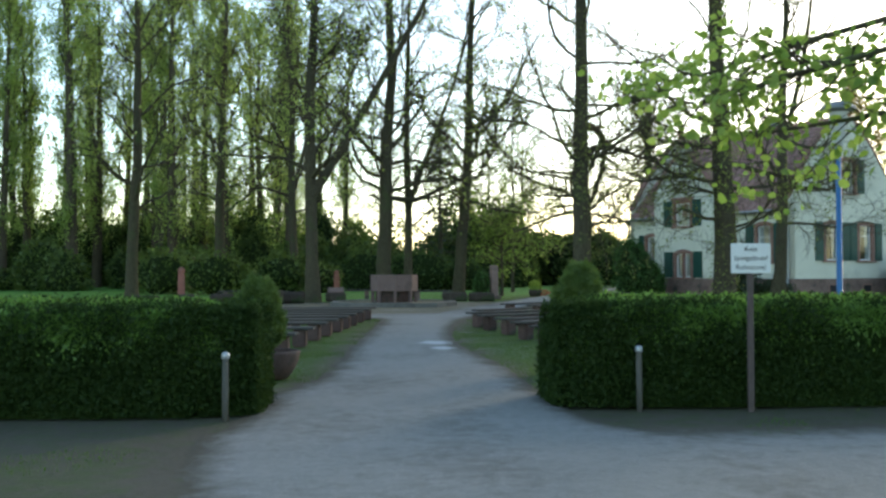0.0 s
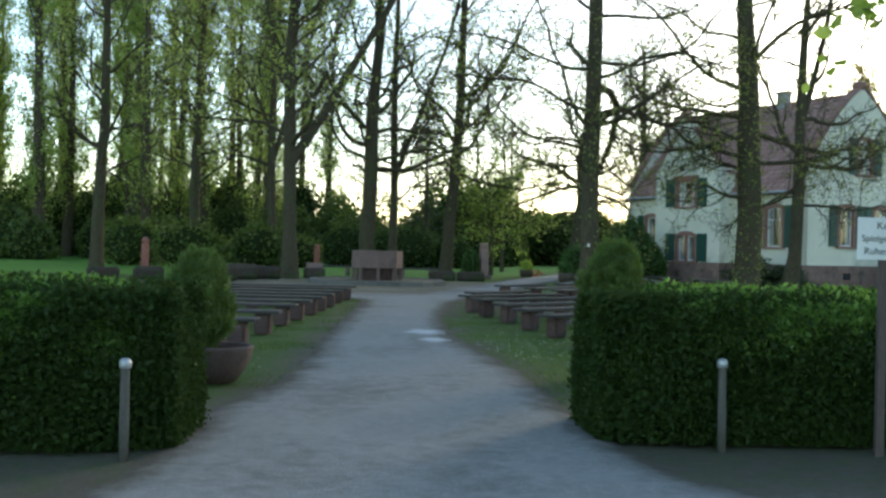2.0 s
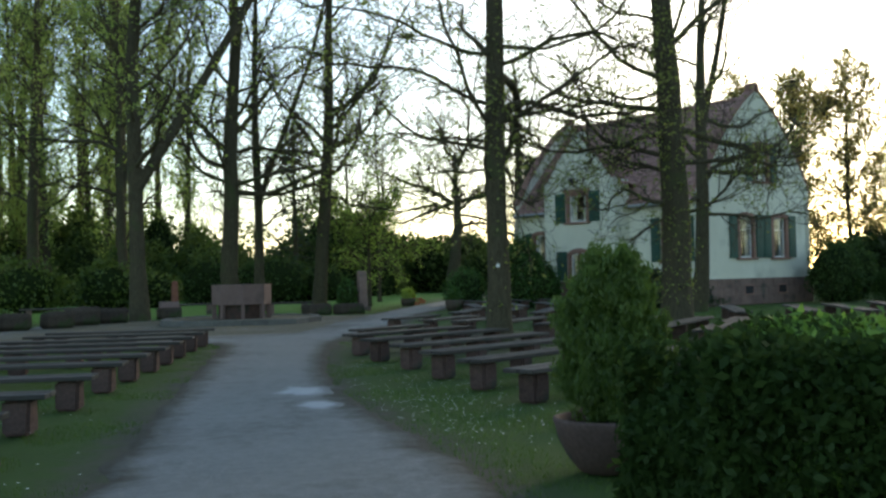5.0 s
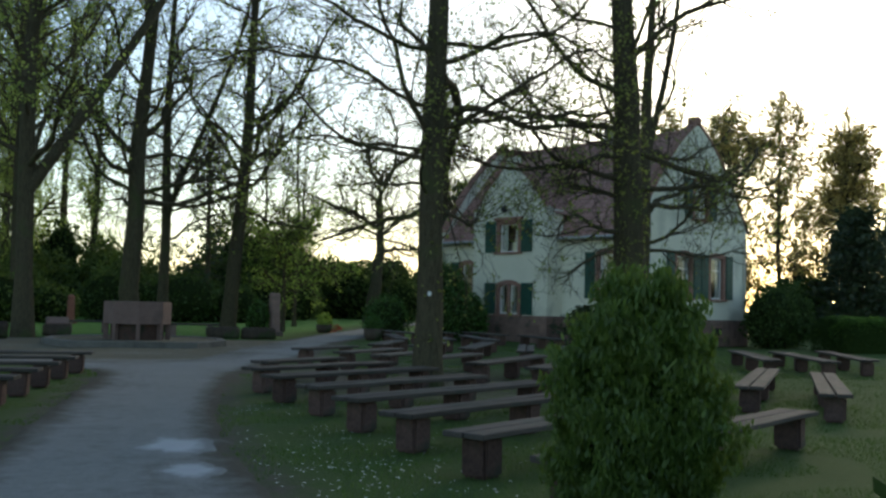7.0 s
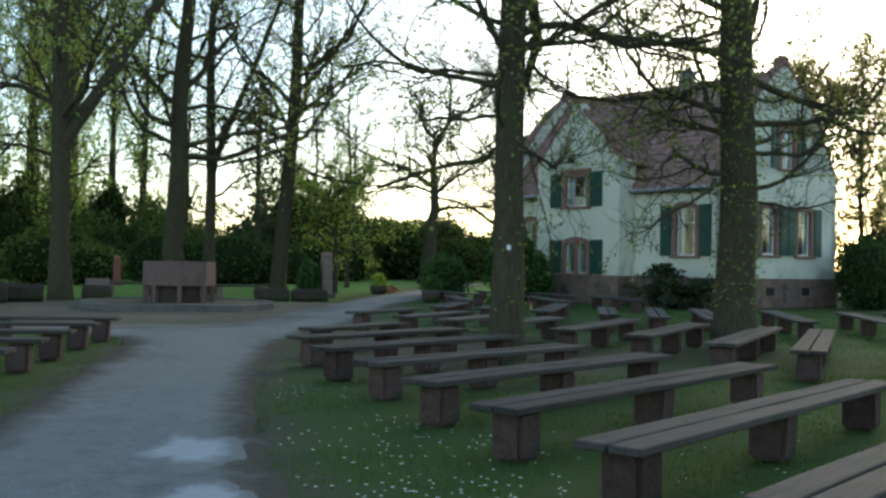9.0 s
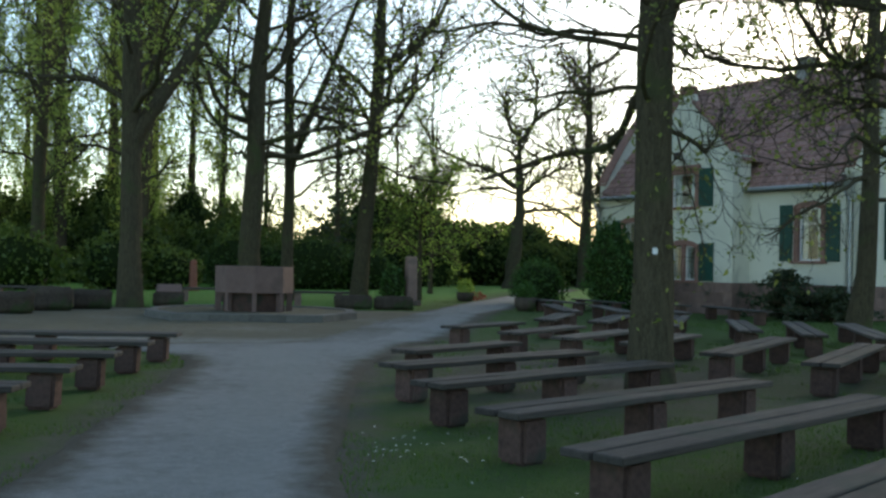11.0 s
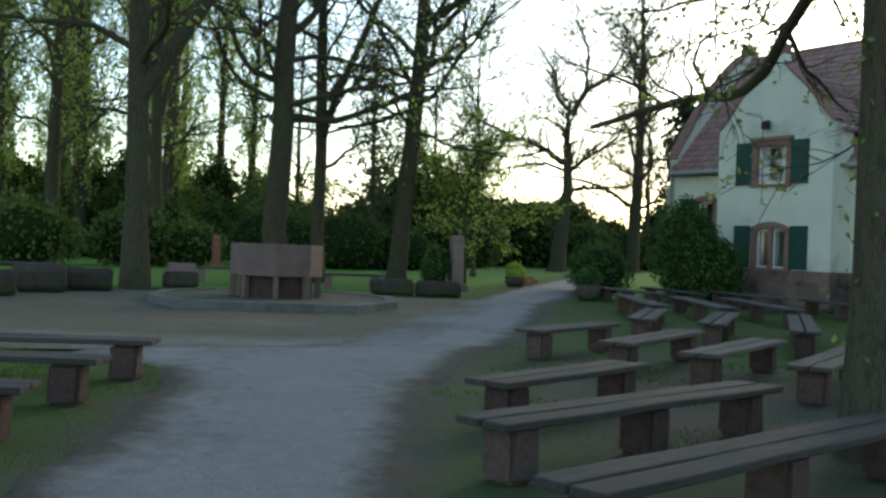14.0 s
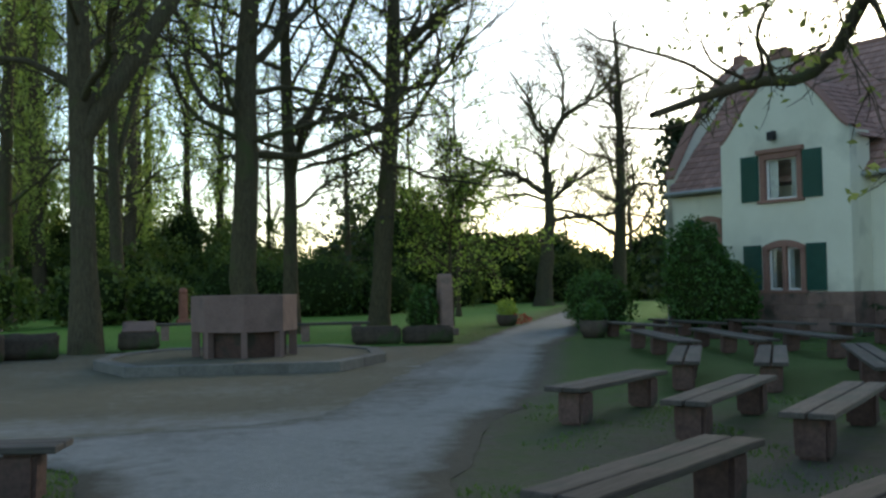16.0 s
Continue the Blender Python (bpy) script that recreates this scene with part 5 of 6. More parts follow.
def wall(name, length, top, openings, m, base=1.2, thick=0.35, step=0.12):
    """A wall along local x, outside towards -y, cut through by its openings (x0, x1, z0, z1, arch)."""
    cuts = sorted({0.0, length, *[o[0] for o in openings], *[o[1] for o in openings], *np.arange(step, length, step)})
    bm = bmesh.new()
    for a, b in zip(cuts, cuts[1:]):
        if b - a < 1e-4:
            continue
        mid = (a + b) / 2
        gaps = sorted([o for o in openings if o[0] <= mid <= o[1]], key=lambda o: o[2])
        edges = []
        low = (base, base)
        for o in gaps:
            def head(x):
                f = (x - (o[0] + o[1]) / 2) / ((o[1] - o[0]) / 2)
                return o[3] - o[4] * f * f
            edges.append((low, (o[2], o[2])))
            low = (head(a), head(b))
        edges.append((low, (top(a), top(b))))
        for (l0, l1), (h0, h1) in edges:
            v = [bm.verts.new(c) for c in ((a, 0, l0), (b, 0, l1), (b, 0, h1), (a, 0, h0), (a, thick, l0), (b, thick, l1), (b, thick, h1), (a, thick, h0))]
            for q in ((0, 1, 2, 3), (5, 4, 7, 6), (3, 2, 6, 7), (1, 0, 4, 5), (0, 3, 7, 4), (2, 1, 5, 6)):
                bm.faces.new([v[i] for i in q])
    bmesh.ops.remove_doubles(bm, verts=bm.verts[:], dist=0.0005)
    part(name, bm, M_PLASTER, house, "off-white lime plaster", m=m)


def window(x0, x1, z0, z1, arch, m, shutters, sashes=2, lintel=False):
    """A window set into its opening: stone surround, frame, sashes, glass, curtain, shutters folded open."""
    win = new("window")
    win.parent, win.matrix_basis = house, m
    w = x1 - x0
    bm = bmesh.new()
    box(bm, x0 - 0.02, x0 + 0.16, -0.05, 0.16, z0, z1 - arch, 0.01)
    box(bm, x1 - 0.16, x1 + 0.02, -0.05, 0.16, z0, z1 - arch, 0.01)
    n = 10
    for k in range(n):
        fa, fb = -1 + 2 * k / n, -1 + 2 * (k + 1) / n
        xa, xb = (x0 + x1) / 2 + fa * (w / 2 + 0.02), (x0 + x1) / 2 + fb * (w / 2 + 0.02)
        za, zb = z1 - arch * fa * fa, z1 - arch * fb * fb
        v = [bm.verts.new(c) for c in ((xa, -0.05, za - 0.17), (xb, -0.05, zb - 0.17), (xb, -0.05, zb + 0.04), (xa, -0.05, za + 0.04), (xa, 0.16, za - 0.17), (xb, 0.16, zb - 0.17), (xb, 0.16, zb + 0.04), (xa, 0.16, za + 0.04))]
        for q in ((0, 1, 2, 3), (5, 4, 7, 6), (3, 2, 6, 7), (1, 0, 4, 5), (0, 3, 7, 4), (2, 1, 5, 6)):
            bm.faces.new([v[i] for i in q])
    if sashes == 2 and arch > 0.1:
        box(bm, (x0 + x1) / 2 - 0.07, (x0 + x1) / 2 + 0.07, -0.03, 0.12, z0, z1 - 0.16, 0.008)
    part("surround", bm, M_TRIM, win, "red sandstone surround")
    part("sill", boxed(x0 - 0.1, x1 + 0.1, -0.12, 0.2, z0 - 0.1, z0, bevel=0.012), M_TRIM, win)
    if lintel:
        part("lintel", boxed(x0 - 0.12, x1 + 0.12, -0.13, 0.1, z1 + 0.02, z1 + 0.16, bevel=0.02), M_TRIM, win)
    lo, hi = x0 + 0.16, x1 - 0.16
    for k in range(sashes):
        a, b = lo + (hi - lo) * k / sashes + (0.05 if k and arch > 0.1 else 0.0), lo + (hi - lo) * (k + 1) / sashes - (0.05 if k == 0 and sashes == 2 and arch > 0.1 else 0.0)
        top = z1 - 0.14 - arch * 0.35
        bm = bmesh.new()
        t = 0.065
        box(bm, a, a + t, 0.10, 0.16, z0, top)
        box(bm, b - t, b, 0.10, 0.16, z0, top)
        box(bm, a + t, b - t, 0.10, 0.16, z0, z0 + t)
        box(bm, a + t, b - t, 0.10, 0.16, top - t, top)
        if z1 - z0 > 1.8:
            box(bm, a + t, b - t, 0.11, 0.15, z0 + (top - z0) * 0.68, z0 + (top - z0) * 0.68 + 0.05)
        part("sash", bm, M_WHITE, win, "white painted sash")
        g = part("pane", boxed(a + t - 0.005, b - t + 0.005, 0.125, 0.131, z0 + t - 0.005, top - t + 0.005), M_GLASS, win, "window glass")
        g.visible_shadow = False
        for s in range(2):
            c0, c1 = (a, a + (b - a) * 0.3) if s == 0 else (b - (b - a) * 0.3, b)
            bm = bmesh.new()
            cols = [[bm.verts.new((c0 + (c1 - c0) * i / 12, 0.22 + 0.018 * math.sin(i * 1.9), z)) for i in range(13)] for z in (z0 + 0.02, top)]
            for i in range(12):
                bm.faces.new((cols[0][i], cols[0][i + 1], cols[1][i + 1], cols[1][i]))
            part("curtain", bm, M_CURTAIN, win, "pale gathered curtain")
    # an added sheet; its dark colour stands for the unlit room
    part("room_back", boxed(x0 - 0.3, x1 + 0.3, 1.4, 1.5, z0 - 0.4, z1 + 0.2), M_ROOM_SHADE, win, "sheet coloured dark as a dim room behind the glass")
    sw = w / 2 - 0.08
    for s in shutters:
        a = x0 - 0.06 - sw if s == "l" else x1 + 0.06
        sh = part("shutter", boxed(a, a + sw, -0.065, -0.02, z0 - 0.02, z1 - arch * 0.5, bevel=0.006), M_SHUT, win, "dark green louvred shutter")
        bm = bmesh.new()
        rows = int((z1 - z0 - 0.2) / 0.075)
        for i in range(rows):
            z = z0 + 0.09 + i * 0.075
            box(bm, a + 0.06, a + sw - 0.06, -0.085, -0.06, z, z + 0.045)
        part("louvres", bm, M_SHUT, sh, kind="stuff")


def verge(x, width, eave, ridge, peak=0.28):
    f = abs(x - width / 2) / (width / 2)
    return eave + (ridge - eave) * (1 - f + 0.5 * f * (1 - f)) + peak


south = pose(0, 0, 0)
wall("wall", W, lambda x: verge(x, W, EAVE, RIDGE), [(2.45, 3.75, 2.15, 4.2, 0.12), (5.05, 6.35, 2.15, 4.2, 0.12), (3.75, 5.0, 5.7, 7.55, 0.1)], south)
window(2.45, 3.75, 2.15, 4.2, 0.12, south, "lr", 1)
window(5.05, 6.35, 2.15, 4.2, 0.12, south, "lr", 1)
window(3.75, 5.0, 5.7, 7.55, 0.1, south, "lr", 1)
# west side: local x of a wall runs towards the near corner
west = pose(0, LEN, 0, 0, 0, -90)
wall("wall", LEN, lambda x: EAVE, [(LEN - 2.35, LEN - 1.1, 2.05, 4.15, 0.16), (1.35, 2.45, 2.0, 3.8, 0.12)], west)
window(LEN - 2.35, LEN - 1.1, 2.05, 4.15, 0.16, west, "lr", 1)
window(1.35, 2.45, 2.0, 3.8, 0.12, west, "l", 1)
north = pose(W, LEN, 0, 0, 0, 180)
wall("wall", W, lambda x: verge(x, W, EAVE, RIDGE), [], north)
east = pose(W, 0, 0, 0, 0, 90)
wall("wall", LEN, lambda x: EAVE, [], east)
# the wing with its curved gable
WW = WY1 - WY0


def curved(x):
    f = abs(x - WW / 2) / (WW / 2)
    if f < 0.13:
        return 8.55
    g = (f - 0.13) / 0.87
    return 6.05 + 2.15 * (1 - g) ** 1.25 + 0.22 * math.sin(g * math.pi) ** 2


wing = pose(WX, WY1, 0, 0, 0, -90)
c = WW / 2
wall("wall", WW, curved, [(c - 0.77, c + 0.77, 1.25, 2.78, 0.2), (c - 0.80, c + 0.72, 4.1, 5.55, 0.0)], wing, step=0.08)
window(c - 0.77, c + 0.77, 1.25, 2.78, 0.2, wing, "lr", 2)
window(c - 0.80, c + 0.72, 4.1, 5.55, 0.0, wing, "lr", 1, True)
for y in (WY0, WY1):
    bm = boxed(WX + 0.35, 0.0, y - (0 if y == WY0 else 0.35), y + (0.35 if y == WY0 else 0), 1.2, 6.0)
    part("wall", bm, M_PLASTER, house)
# plinth of dressed sandstone courses
bm = bmesh.new()
box(bm, -0.06, W + 0.06, -0.06, 0.3, -0.1, 1.2)
part("plinth", bm, M_SAND, house)
part("plinth", boxed(-0.06, 0.3, 0.3, LEN + 0.06, -0.1, 1.2), M_SAND, house)
part("plinth", boxed(WX - 0.06, -0.06, WY0 - 0.06, WY1 + 0.06, -0.1, 1.2), M_SAND, house)
for k in range(3):
    z = 0.02 + k * 0.39
    for j in range(6):
        y = WY0 - 0.05 + j * 0.8 + (0.4 if k % 2 else 0)
        y2 = min(y + 0.785, WY1 + 0.05)
        if y2 - y > 0.1:
            part("plinth_stone", boxed(WX - 0.085, WX - 0.062, y, y2, z, z + 0.375, bevel=0.008), M_SAND, house)
    for j in range(10):
        x = -0.05 + j * 0.84 + (0.42 if k % 2 else 0)
        x2 = min(x + 0.825, W + 0.05)
        if x2 - x > 0.1:
            part("plinth_stone", boxed(x, x2, -0.085, -0.062, z, z + 0.375, bevel=0.008), M_SAND, house)
for x in (3.1, 5.7):
    v = part("cellar_vent", boxed(x - 0.3, x + 0.3, -0.10, -0.088, 0.5, 0.85, bevel=0.003), M_IRON, house, "dark cellar vent")
    part("frame", boxed(x - 0.36, x + 0.36, -0.098, -0.086, 0.44, 0.91, bevel=0.003), M_TRIM, v)


def tiled(name, p0, across, down, nx, ny, clip=None):
    """A roof slope of overlapping clay tiles from its upper left corner, joined as one."""
    V, Q = [], []
    across, down, p0 = np.array(across, float), np.array(down, float), np.array(p0, float)
    ux, uy = across / np.linalg.norm(across), down / np.linalg.norm(down)
    up = np.cross(uy, ux)
    if up[2] < 0:
        up = -up
    tw, th = np.linalg.norm(across) / nx, np.linalg.norm(down) / ny
    rng = np.random.default_rng(int(nx * 31 + ny))
    for j in range(ny):
        for i in range(nx):
            c = p0 + ux * (i + 0.5 * (j % 2)) * tw + uy * j * th
            if clip and not clip(c + ux * tw / 2 + uy * th / 2):
                continue
            lift = rng.normal(0, 0.004)
            a0, a1 = c, c + ux * tw * 0.97
            b0, b1 = c + uy * th * 1.12, c + ux * tw * 0.97 + uy * th * 1.12
            mid = c + ux * tw * 0.485 + uy * th * 1.2
            o = up * (0.012 + lift)
            h = up * (0.045 + lift)
            k = len(V)
            V += [a0 + o, a1 + o, b1 + h, mid + h, b0 + h, b0 + o, mid + o, b1 + o]
            Q += [(k, k + 1, k + 2, k + 4), (k + 4, k + 2, k + 3, k + 3), (k + 5, k + 4, k + 3, k + 6), (k + 6, k + 3, k + 2, k + 7)]
    bm = bmesh.new()
    vs = [bm.verts.new(v) for v in V]
    for q in Q:
        u = []
        for i in q:
            if not u or vs[i] is not u[-1]:
                u.append(vs[i])
        bm.faces.new(u)
    return part(name, bm, M_TILE, house, "weathered red clay tiles", kind="stuff")


OVER = 0.35
slope = np.array([-(MIDX + OVER), 0, -(RIDGE - EAVE) * (MIDX + OVER) / MIDX])
tiled("roof_tiles", (MIDX, 0.36, RIDGE), (0, LEN - 0.72, 0), slope, 58, 21)
tiled("roof_tiles", (MIDX, 0.36, RIDGE), (0, LEN - 0.72, 0), (-slope[0], 0, slope[2]), 58, 21)
for s in (-1, 1):
    bm = bmesh.new()
    x1 = MIDX + s * (MIDX + OVER - 0.03)
    z1 = EAVE - (RIDGE - EAVE) * OVER / MIDX
    v = [bm.verts.new(q) for q in ((MIDX, 0.3, RIDGE - 0.02), (MIDX, LEN - 0.3, RIDGE - 0.02), (x1, LEN - 0.3, z1), (x1, 0.3, z1), (MIDX, 0.3, RIDGE - 0.2), (MIDX, LEN - 0.3, RIDGE - 0.2), (x1, LEN - 0.3, z1 - 0.12), (x1, 0.3, z1 - 0.12))]
    for q in ((0, 1, 2, 3), (7, 6, 5, 4), (0, 3, 7, 4), (1, 5, 6, 2), (3, 2, 6, 7)):
        bm.faces.new([v[i] for i in q])
    part("roof", bm, M_DARKPOST, house, "timber roof boarding")
WR = 8.0
for s in (-1, 1):
    half = WW / 2 + 0.12
    run = MIDX * 0.62 - WX - 0.36
    p0 = (WX + 0.34, WMID, WR)
    tiled("roof_tiles", p0, (run + 0.6, 0, 0), (0, s * half, -(WR - 5.9) * half / (WW / 2)), 18, 11,
          lambda q: q[2] > EAVE + (RIDGE - EAVE) * q[0] / MIDX - 0.02)
bm = bmesh.new()
v = [bm.verts.new(q) for q in ((WX + 0.34, WMID, WR - 0.02), (MIDX * 0.6, WMID, WR - 0.02), (MIDX * 0.25, WY0, 5.85), (WX + 0.34, WY0, 5.85), (WX + 0.34, WY1, 5.85), (MIDX * 0.25, WY1, 5.85))]
bm.faces.new((v[0], v[1], v[2], v[3]))
bm.faces.new((v[1], v[0], v[4], v[5]))
bm.faces.new((v[0], v[3], v[4]))
part("roof", bm, M_DARKPOST, house, "timber roof boarding")
for k in range(34):
    y = 0.4 + k * (LEN - 0.8) / 34
    bm = lathe(bmesh.new(), [(0.11, 0), (0.13, 0.36)], 8)
    part("ridge_tile", bm, M_TILE, house, m=pose(MIDX, y, RIDGE - 0.02, -90, 0, 0))
# coping along the gables, finials and cross
for y, name in ((0.0, "coping"), (LEN - 0.35, "coping")):
    for s in (-1, 1):
        bm = bmesh.new()
        for k in range(24):
            xa, xb = MIDX + s * (MIDX + 0.06) * k / 24, MIDX + s * (MIDX + 0.06) * (k + 1) / 24
            za, zb = verge(xa, W, EAVE, RIDGE), verge(xb, W, EAVE, RIDGE)
            q = [bm.verts.new(c2) for c2 in ((xa, y - 0.06, za), (xa, y + 0.42, za), (xb, y + 0.42, zb), (xb, y - 0.06, zb), (xa, y - 0.06, za + 0.12), (xa, y + 0.42, za + 0.12), (xb, y + 0.42, zb + 0.12), (xb, y - 0.06, zb + 0.12))]
            for f in ((0, 1, 2, 3), (7, 6, 5, 4), (0, 3, 7, 4), (1, 5, 6, 2)):
                bm.faces.new([q[i] for i in f])
        bmesh.ops.remove_doubles(bm, verts=bm.verts[:], dist=0.0005)
        part(name, bm, M_TRIM, house, "red sandstone coping")
part("finial", boxed(MIDX - 0.26, MIDX + 0.26, -0.06, 0.42, RIDGE + 0.2, RIDGE + 0.6, bevel=0.05), M_TRIM, house)
fin = part("finial", boxed(MIDX - 0.26, MIDX + 0.26, LEN - 0.4, LEN + 0.05, RIDGE + 0.2, RIDGE + 0.6, bevel=0.08), M_TRIM, house)
bm = bmesh.new()
box(bm, MIDX - 0.04, MIDX + 0.04, LEN - 0.2, LEN - 0.14, RIDGE + 0.6, RIDGE + 1.5, 0.01)
box(bm, MIDX - 0.24, MIDX + 0.24, LEN - 0.2, LEN - 0.14, RIDGE + 1.05, RIDGE + 1.15, 0.01)
part("cross", bm, M_IRON, fin, "iron cross")
part("finial", boxed(WX - 0.06, WX + 0.42, WMID - 0.3, WMID + 0.3, 8.5, 8.86, bevel=0.04), M_TRIM, house)
for s in (-1, 1):
    bm = bmesh.new()
    for k in range(40):
        f0, f1 = 0.14 + 0.86 * k / 40, 0.14 + 0.86 * (k + 1) / 40
        y0, y1 = WW / 2 + s * f0 * WW / 2, WW / 2 + s * f1 * WW / 2
        z0, z1 = curved(y0), curved(y1)
        q = [bm.verts.new(c2) for c2 in ((WX - 0.05, WY1 - y0, z0), (WX + 0.4, WY1 - y0, z0), (WX + 0.4, WY1 - y1, z1), (WX - 0.05, WY1 - y1, z1), (WX - 0.05, WY1 - y0, z0 + 0.09), (WX + 0.4, WY1 - y0, z0 + 0.09), (WX + 0.4, WY1 - y1, z1 + 0.09), (WX - 0.05, WY1 - y1, z1 + 0.09))]
        for f in ((0, 1, 2, 3), (7, 6, 5, 4), (0, 3, 7, 4), (1, 5, 6, 2)):
            bm.faces.new([q[i] for i in f])
    bmesh.ops.remove_doubles(bm, verts=bm.verts[:], dist=0.0005)
    part("coping", bm, M_TRIM, house, "curved gable coping")
ch = part("chimney", boxed(MIDX - 0.26, MIDX + 0.26, 4.6, 5.15, RIDGE - 0.8, RIDGE + 0.6, bevel=0.02), M_RENDER, house, "grey plastered chimney")
part("cap", boxed(MIDX - 0.36, MIDX + 0.36, 4.54, 5.26, RIDGE + 0.6, RIDGE + 0.68, bevel=0.02), M_RENDER, ch)
# gutters and downpipes
for y0, y1 in ((0.3, WY0), (WY1, LEN - 0.3)):
    bm = bmesh.new()
    z = EAVE - (RIDGE - EAVE) * OVER / MIDX - 0.02
    v, f = tubes([(np.array([(-OVER - 0.06, y0, z), (-OVER - 0.06, (y0 + y1) / 2, z), (-OVER - 0.06, y1, z)]), np.array([0.075] * 3))], 8)
    hang("gutter", mesh_of("gutter", v, f), M_ZINC, house, "zinc gutter")
for y in (0.06, LEN - 0.1):
    z = EAVE - 0.55
    v, f = tubes([(np.array([(-OVER - 0.06, y + 0.1, z), (-0.16, y, z - 0.45), (-0.14, y, 2.5), (-0.14, y, 0.0)]), np.array([0.05] * 4))], 8)
    hang("downpipe", mesh_of("downpipe", v, f), M_ZINC, house, "zinc downpipe")
lan = part("wall_lamp", boxed(WX - 0.34, WX - 0.10, WMID - 0.02 + 0.1, WMID + 0.2 + 0.1, 5.95, 6.22, bevel=0.03), M_IRON, house, "dark wall lantern")
part("arm", boxed(WX - 0.2, WX + 0.0, WMID + 0.16, WMID + 0.20, 6.2, 6.26, bevel=0.005), M_IRON, lan)


# ---- leafy bough over the entrance, from a tree beside the track ----
def bough_tree():
    rng = np.random.default_rng(61)
    root = thing("lime_tree", "lime tree with fresh green leaves hanging over the track", "tree", pose(7.6, 4.2, 0))
    tr = grow(rng, (0, 0, -0.1), (0.02, 0, 1), 11, 0.22, 0.06, 12, 0.03, 0)
    v, f = tubes([tr], 12)
    hang("trunk", mesh_of("trunk", v, f), M_BARK, root, smooth=True)
    limbs = [(np.array([(0, 0, 3.4), (-1.2, 0.1, 3.8), (-2.6, 0.4, 3.7), (-3.9, 0.75, 3.4), (-5.2, 1.0, 3.05)]), np.linspace(0.07, 0.012, 5)),
             (np.array([(0, 0, 3.8), (-1.2, 0.7, 4.2), (-2.5, 1.3, 4.1), (-3.8, 1.9, 3.8), (-4.9, 2.4, 3.5)]), np.linspace(0.07, 0.012, 5)),
             (np.array([(0, 0, 3.1), (-1.2, 0.3, 3.25), (-2.6, 0.7, 3.15), (-3.8, 1.2, 2.95), (-4.6, 1.6, 2.85)]), np.linspace(0.05, 0.01, 5)),
             (np.array([(0, 0, 4.8), (-0.8, -0.9, 5.4), (-2.0, -1.8, 5.9)]), np.linspace(0.07, 0.02, 3)),
             (np.array([(0, 0, 5.2), (1.0, 0.9, 5.9), (2.0, 1.8, 6.4)]), np.linspace(0.07, 0.02, 3))]
    for limb in limbs:
        v, f = tubes([limb], 7)
        hang("limb", mesh_of("limb", v, f), M_BARK, root, smooth=True)
    tw = offshoots(rng, limbs, 38, 0.75, 0.4, 0.5, -0.02, 0.25, 5, 0.15, 0.35)
    tw2 = offshoots(rng, tw, 2.5, 0.35, 0.5, 0.6, -0.05, 0.3, 4, 0.15, 0.6, 0.004)
    v, f = both(tubes(tw, 4), tubes(tw2, 4))
    hang("twig_mass", mesh_of("twig_mass", v, f), M_TWIG, root, kind="stuff")
    P = np.concatenate([along_twigs(rng, tw, 6.5, 0.06), along_twigs(rng, tw2, 5.5, 0.06)])
    n = len(P)
    # broad leaves: six-cornered, slightly cupped and drooping
    a = rng.normal(size=(n, 3)) * [1, 1, 0.5] + [0, 0, -0.5]
    a /= np.linalg.norm(a, axis=1)[:, None]
    b = np.cross(a, rng.normal(size=(n, 3)))
    b /= np.linalg.norm(b, axis=1)[:, None]
    nn = np.cross(a, b)
    s = rng.uniform(0.045, 0.10, (n, 1))
    V = np.stack([P, P + a * s * 0.3 + b * s * 0.42 + nn * s * 0.1, P + a * s * 0.8 + b * s * 0.36 + nn * s * 0.1, P + a * s * 1.15, P + a * s * 0.8 - b * s * 0.36 + nn * s * 0.1, P + a * s * 0.3 - b * s * 0.42 + nn * s * 0.1], 1).reshape(-1, 3)
    k = np.arange(n)[:, None] * 6
    F = np.concatenate([k + [0, 1, 2, 3], k + [0, 3, 4, 5]])
    hang("crown", mesh_of("crown", V, F), M_LEAF_LIME, root, kind="stuff")


bough_tree()


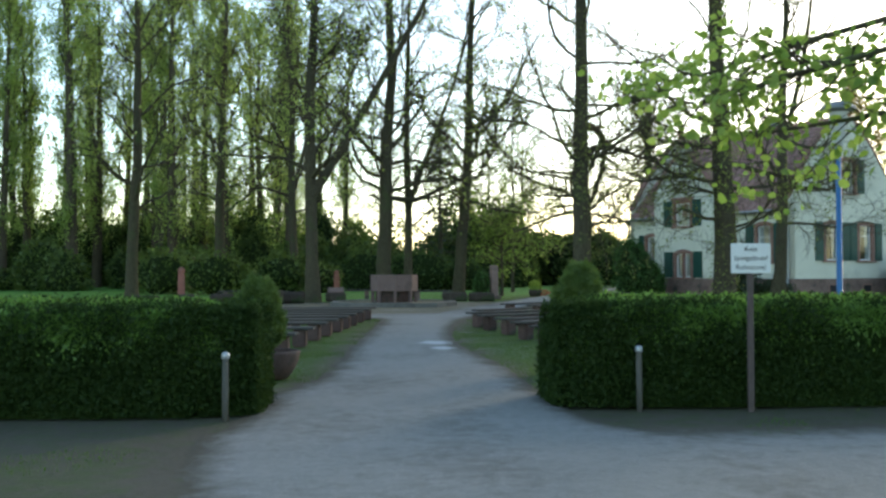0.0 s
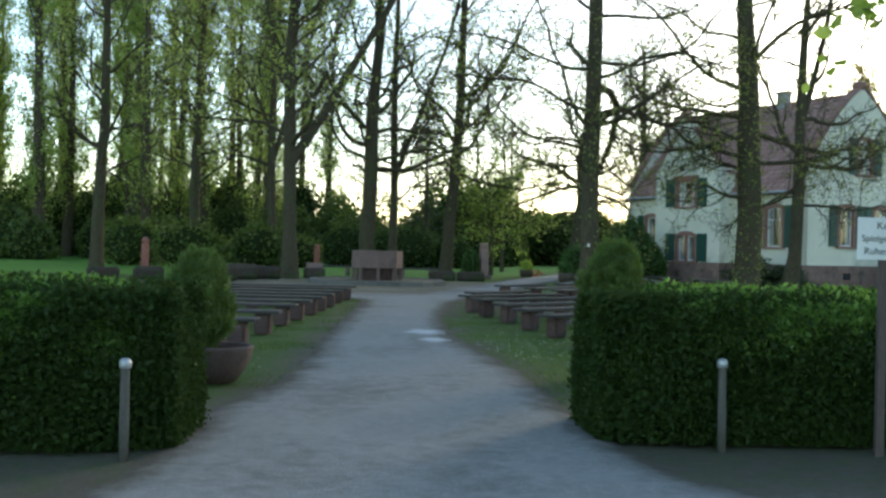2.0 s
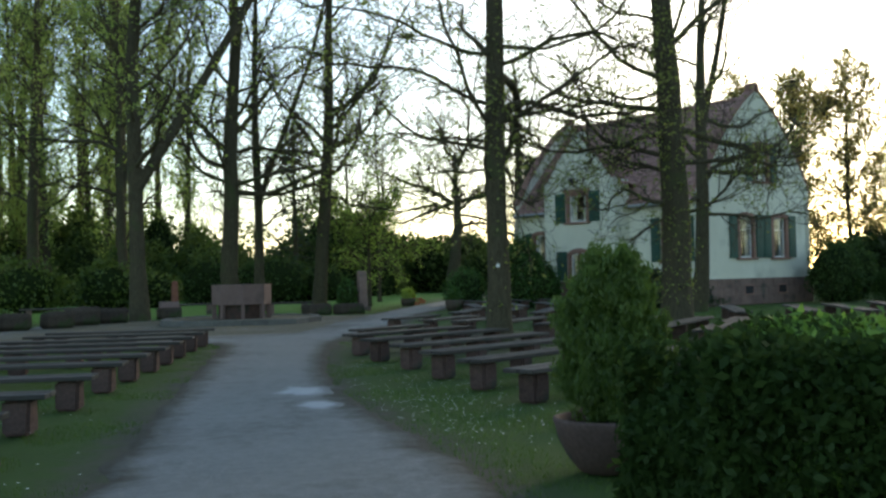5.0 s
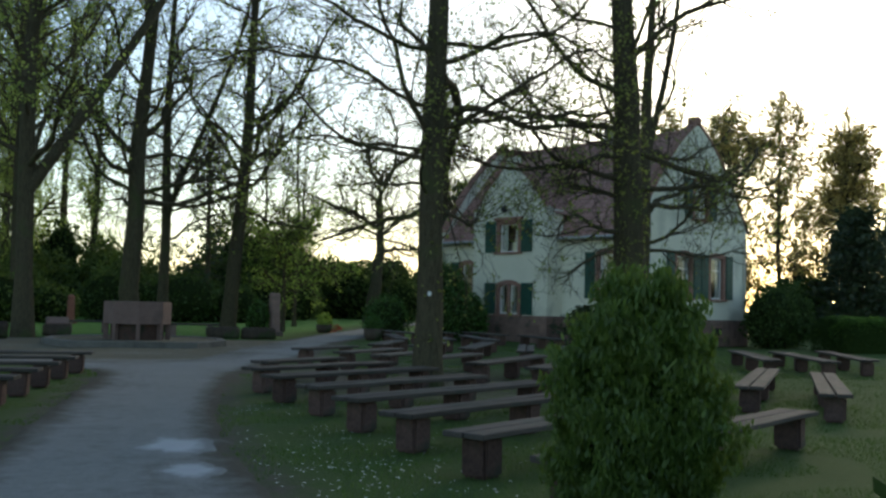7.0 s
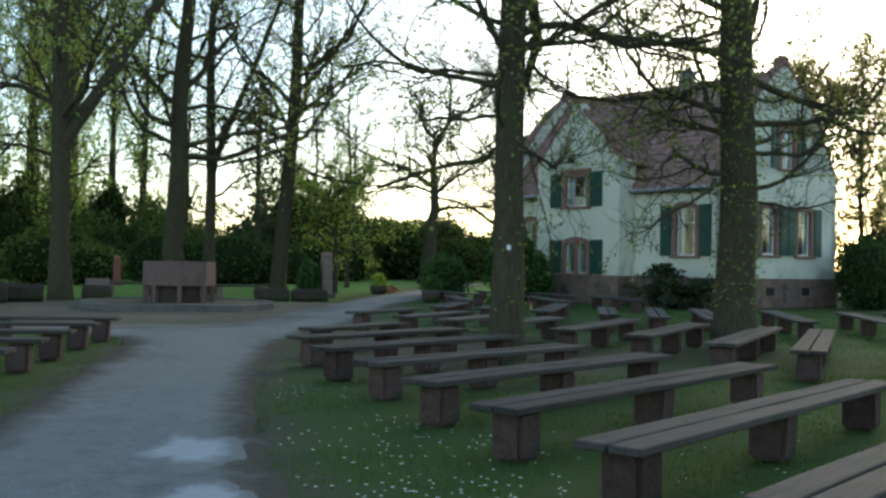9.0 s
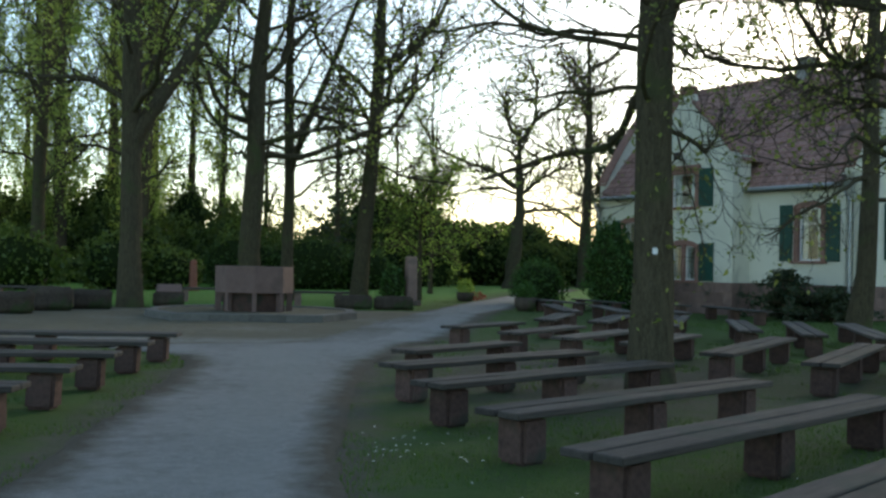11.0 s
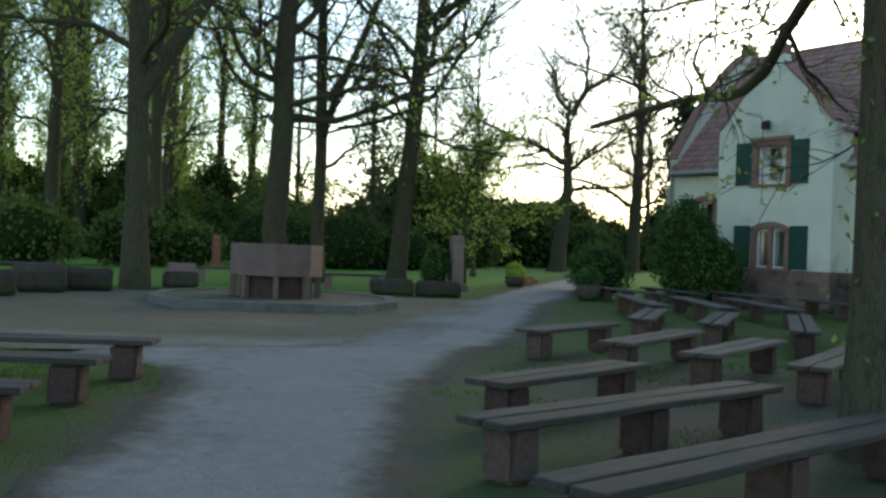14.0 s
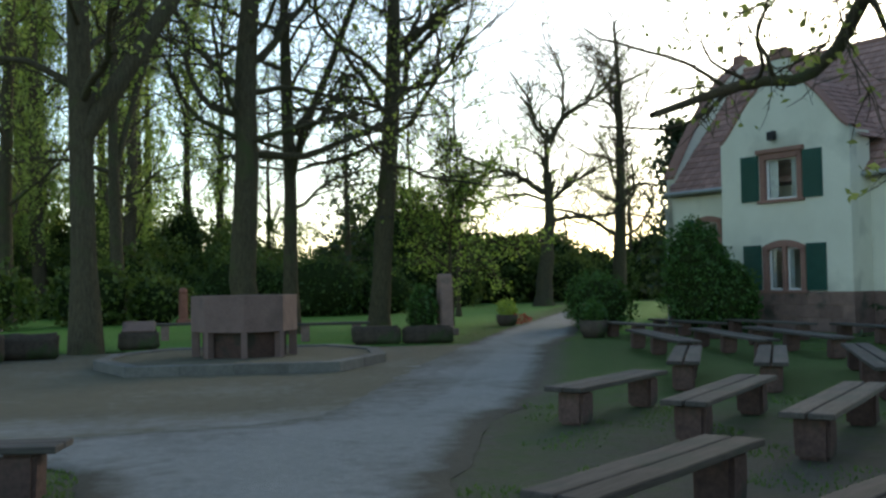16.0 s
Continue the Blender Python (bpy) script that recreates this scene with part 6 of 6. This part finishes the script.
# ---- grass and daisies ----
def turf():
    rng = np.random.default_rng(9)
    P = []

    def scatter(n, x0, x1, y0, y1, keep):
        x, y = rng.uniform(x0, x1, n), rng.uniform(y0, y1, n)
        k = keep(x, y)
        P.append(np.stack([x[k], y[k], np.full(k.sum(), -0.02)], 1))

    def patchy(x, y, lo):
        return np.array([noise.noise((a * 0.9, b * 0.9, 5)) > lo for a, b in zip(x, y)])
    scatter(42000, -6, -0.7, 10.5, 34, lambda x, y: (x < along(LEFT_EDGE, y) + 0.02) & patchy(x, y, -0.1))
    scatter(60000, 1.1, 12, 10.6, 25, lambda x, y: (x > along(RIGHT_EDGE, y) - 0.02) & patchy(x, y, -0.25))
    scatter(22000, 1.1, 12, 25, 36, lambda x, y: (x > along(RIGHT_EDGE, y) - 0.02) & patchy(x, y, 0.12))
    scatter(30000, 12, 22, 20, 46, lambda x, y: patchy(x, y, -0.4))
    scatter(9000, -7, -2.4, 0, 6.8, lambda x, y: patchy(x, y, 0.05))
    scatter(5000, 3.5, 9, 7.0, 9.0, lambda x, y: patchy(x, y, 0.05))
    scatter(9000, -14, 12, 49, 66, lambda x, y: ((x < along(LEFT_EDGE, y)) | (x > along(RIGHT_EDGE, y))))
    p = np.concatenate(P)
    n = len(p)
    h = rng.uniform(0.01, 0.034, n) * np.where(p[:, 1] > 45, 1.6, 1)
    a = rng.uniform(0, 6.283, n)
    w = rng.uniform(0.004, 0.008, n) * np.where(p[:, 1] > 30, 2.2, 1)
    sx, sy = np.cos(a) * w, np.sin(a) * w
    lean = rng.normal(0, 0.35, (n, 2)) * h[:, None]
    z = np.zeros(n)
    V = np.stack([p - np.stack([sx, sy, z], 1), p + np.stack([sx, sy, z], 1), p + np.stack([lean[:, 0], lean[:, 1], h + 0.02], 1)], 1).reshape(-1, 3)
    tagged(hang("grass", mesh_of("grass", V, np.arange(n * 3).reshape(-1, 3)), M_BLADE), "short uneven lawn grass between bare patches", "grass", kind="stuff")
    # daisies in drifts beside the path
    q = []
    for cx, cy, r, m in ((1.9, 18.0, 0.8, 140), (2.0, 15.8, 0.8, 110), (2.1, 20.4, 0.7, 80), (1.8, 23.6, 0.5, 40), (-1.8, 17.5, 0.7, 16), (-2.0, 14.5, 0.5, 14), (4.5, 19.0, 1.2, 30), (2.6, 17.2, 1.0, 70)):
        q.append(np.stack([rng.normal(cx, r, m), rng.normal(cy, r, m), rng.uniform(0.03, 0.055, m)], 1))
    q = np.concatenate(q)
    q = q[(q[:, 0] > along(RIGHT_EDGE, q[:, 1]) + 0.1) | (q[:, 0] < along(LEFT_EDGE, q[:, 1]) - 0.1)]
    n, k = len(q), 7
    ang = np.arange(k) * 2 * np.pi / k
    r = rng.uniform(0.009, 0.016, n)
    rim = np.stack([np.cos(ang)[None] * r[:, None], np.sin(ang)[None] * r[:, None], np.tile(rng.normal(0, 0.004, (n, 1)), (1, k))], -1) + q[:, None]
    V = rim.reshape(-1, 3)
    bm = bmesh.new()
    vs = [bm.verts.new(v) for v in V]
    for i in range(n):
        bm.faces.new(vs[i * k:(i + 1) * k])
    tagged(part("daisies", bm, M_DAISY), "scattered small white daisies in the lawn", "flowers", kind="stuff")


turf()
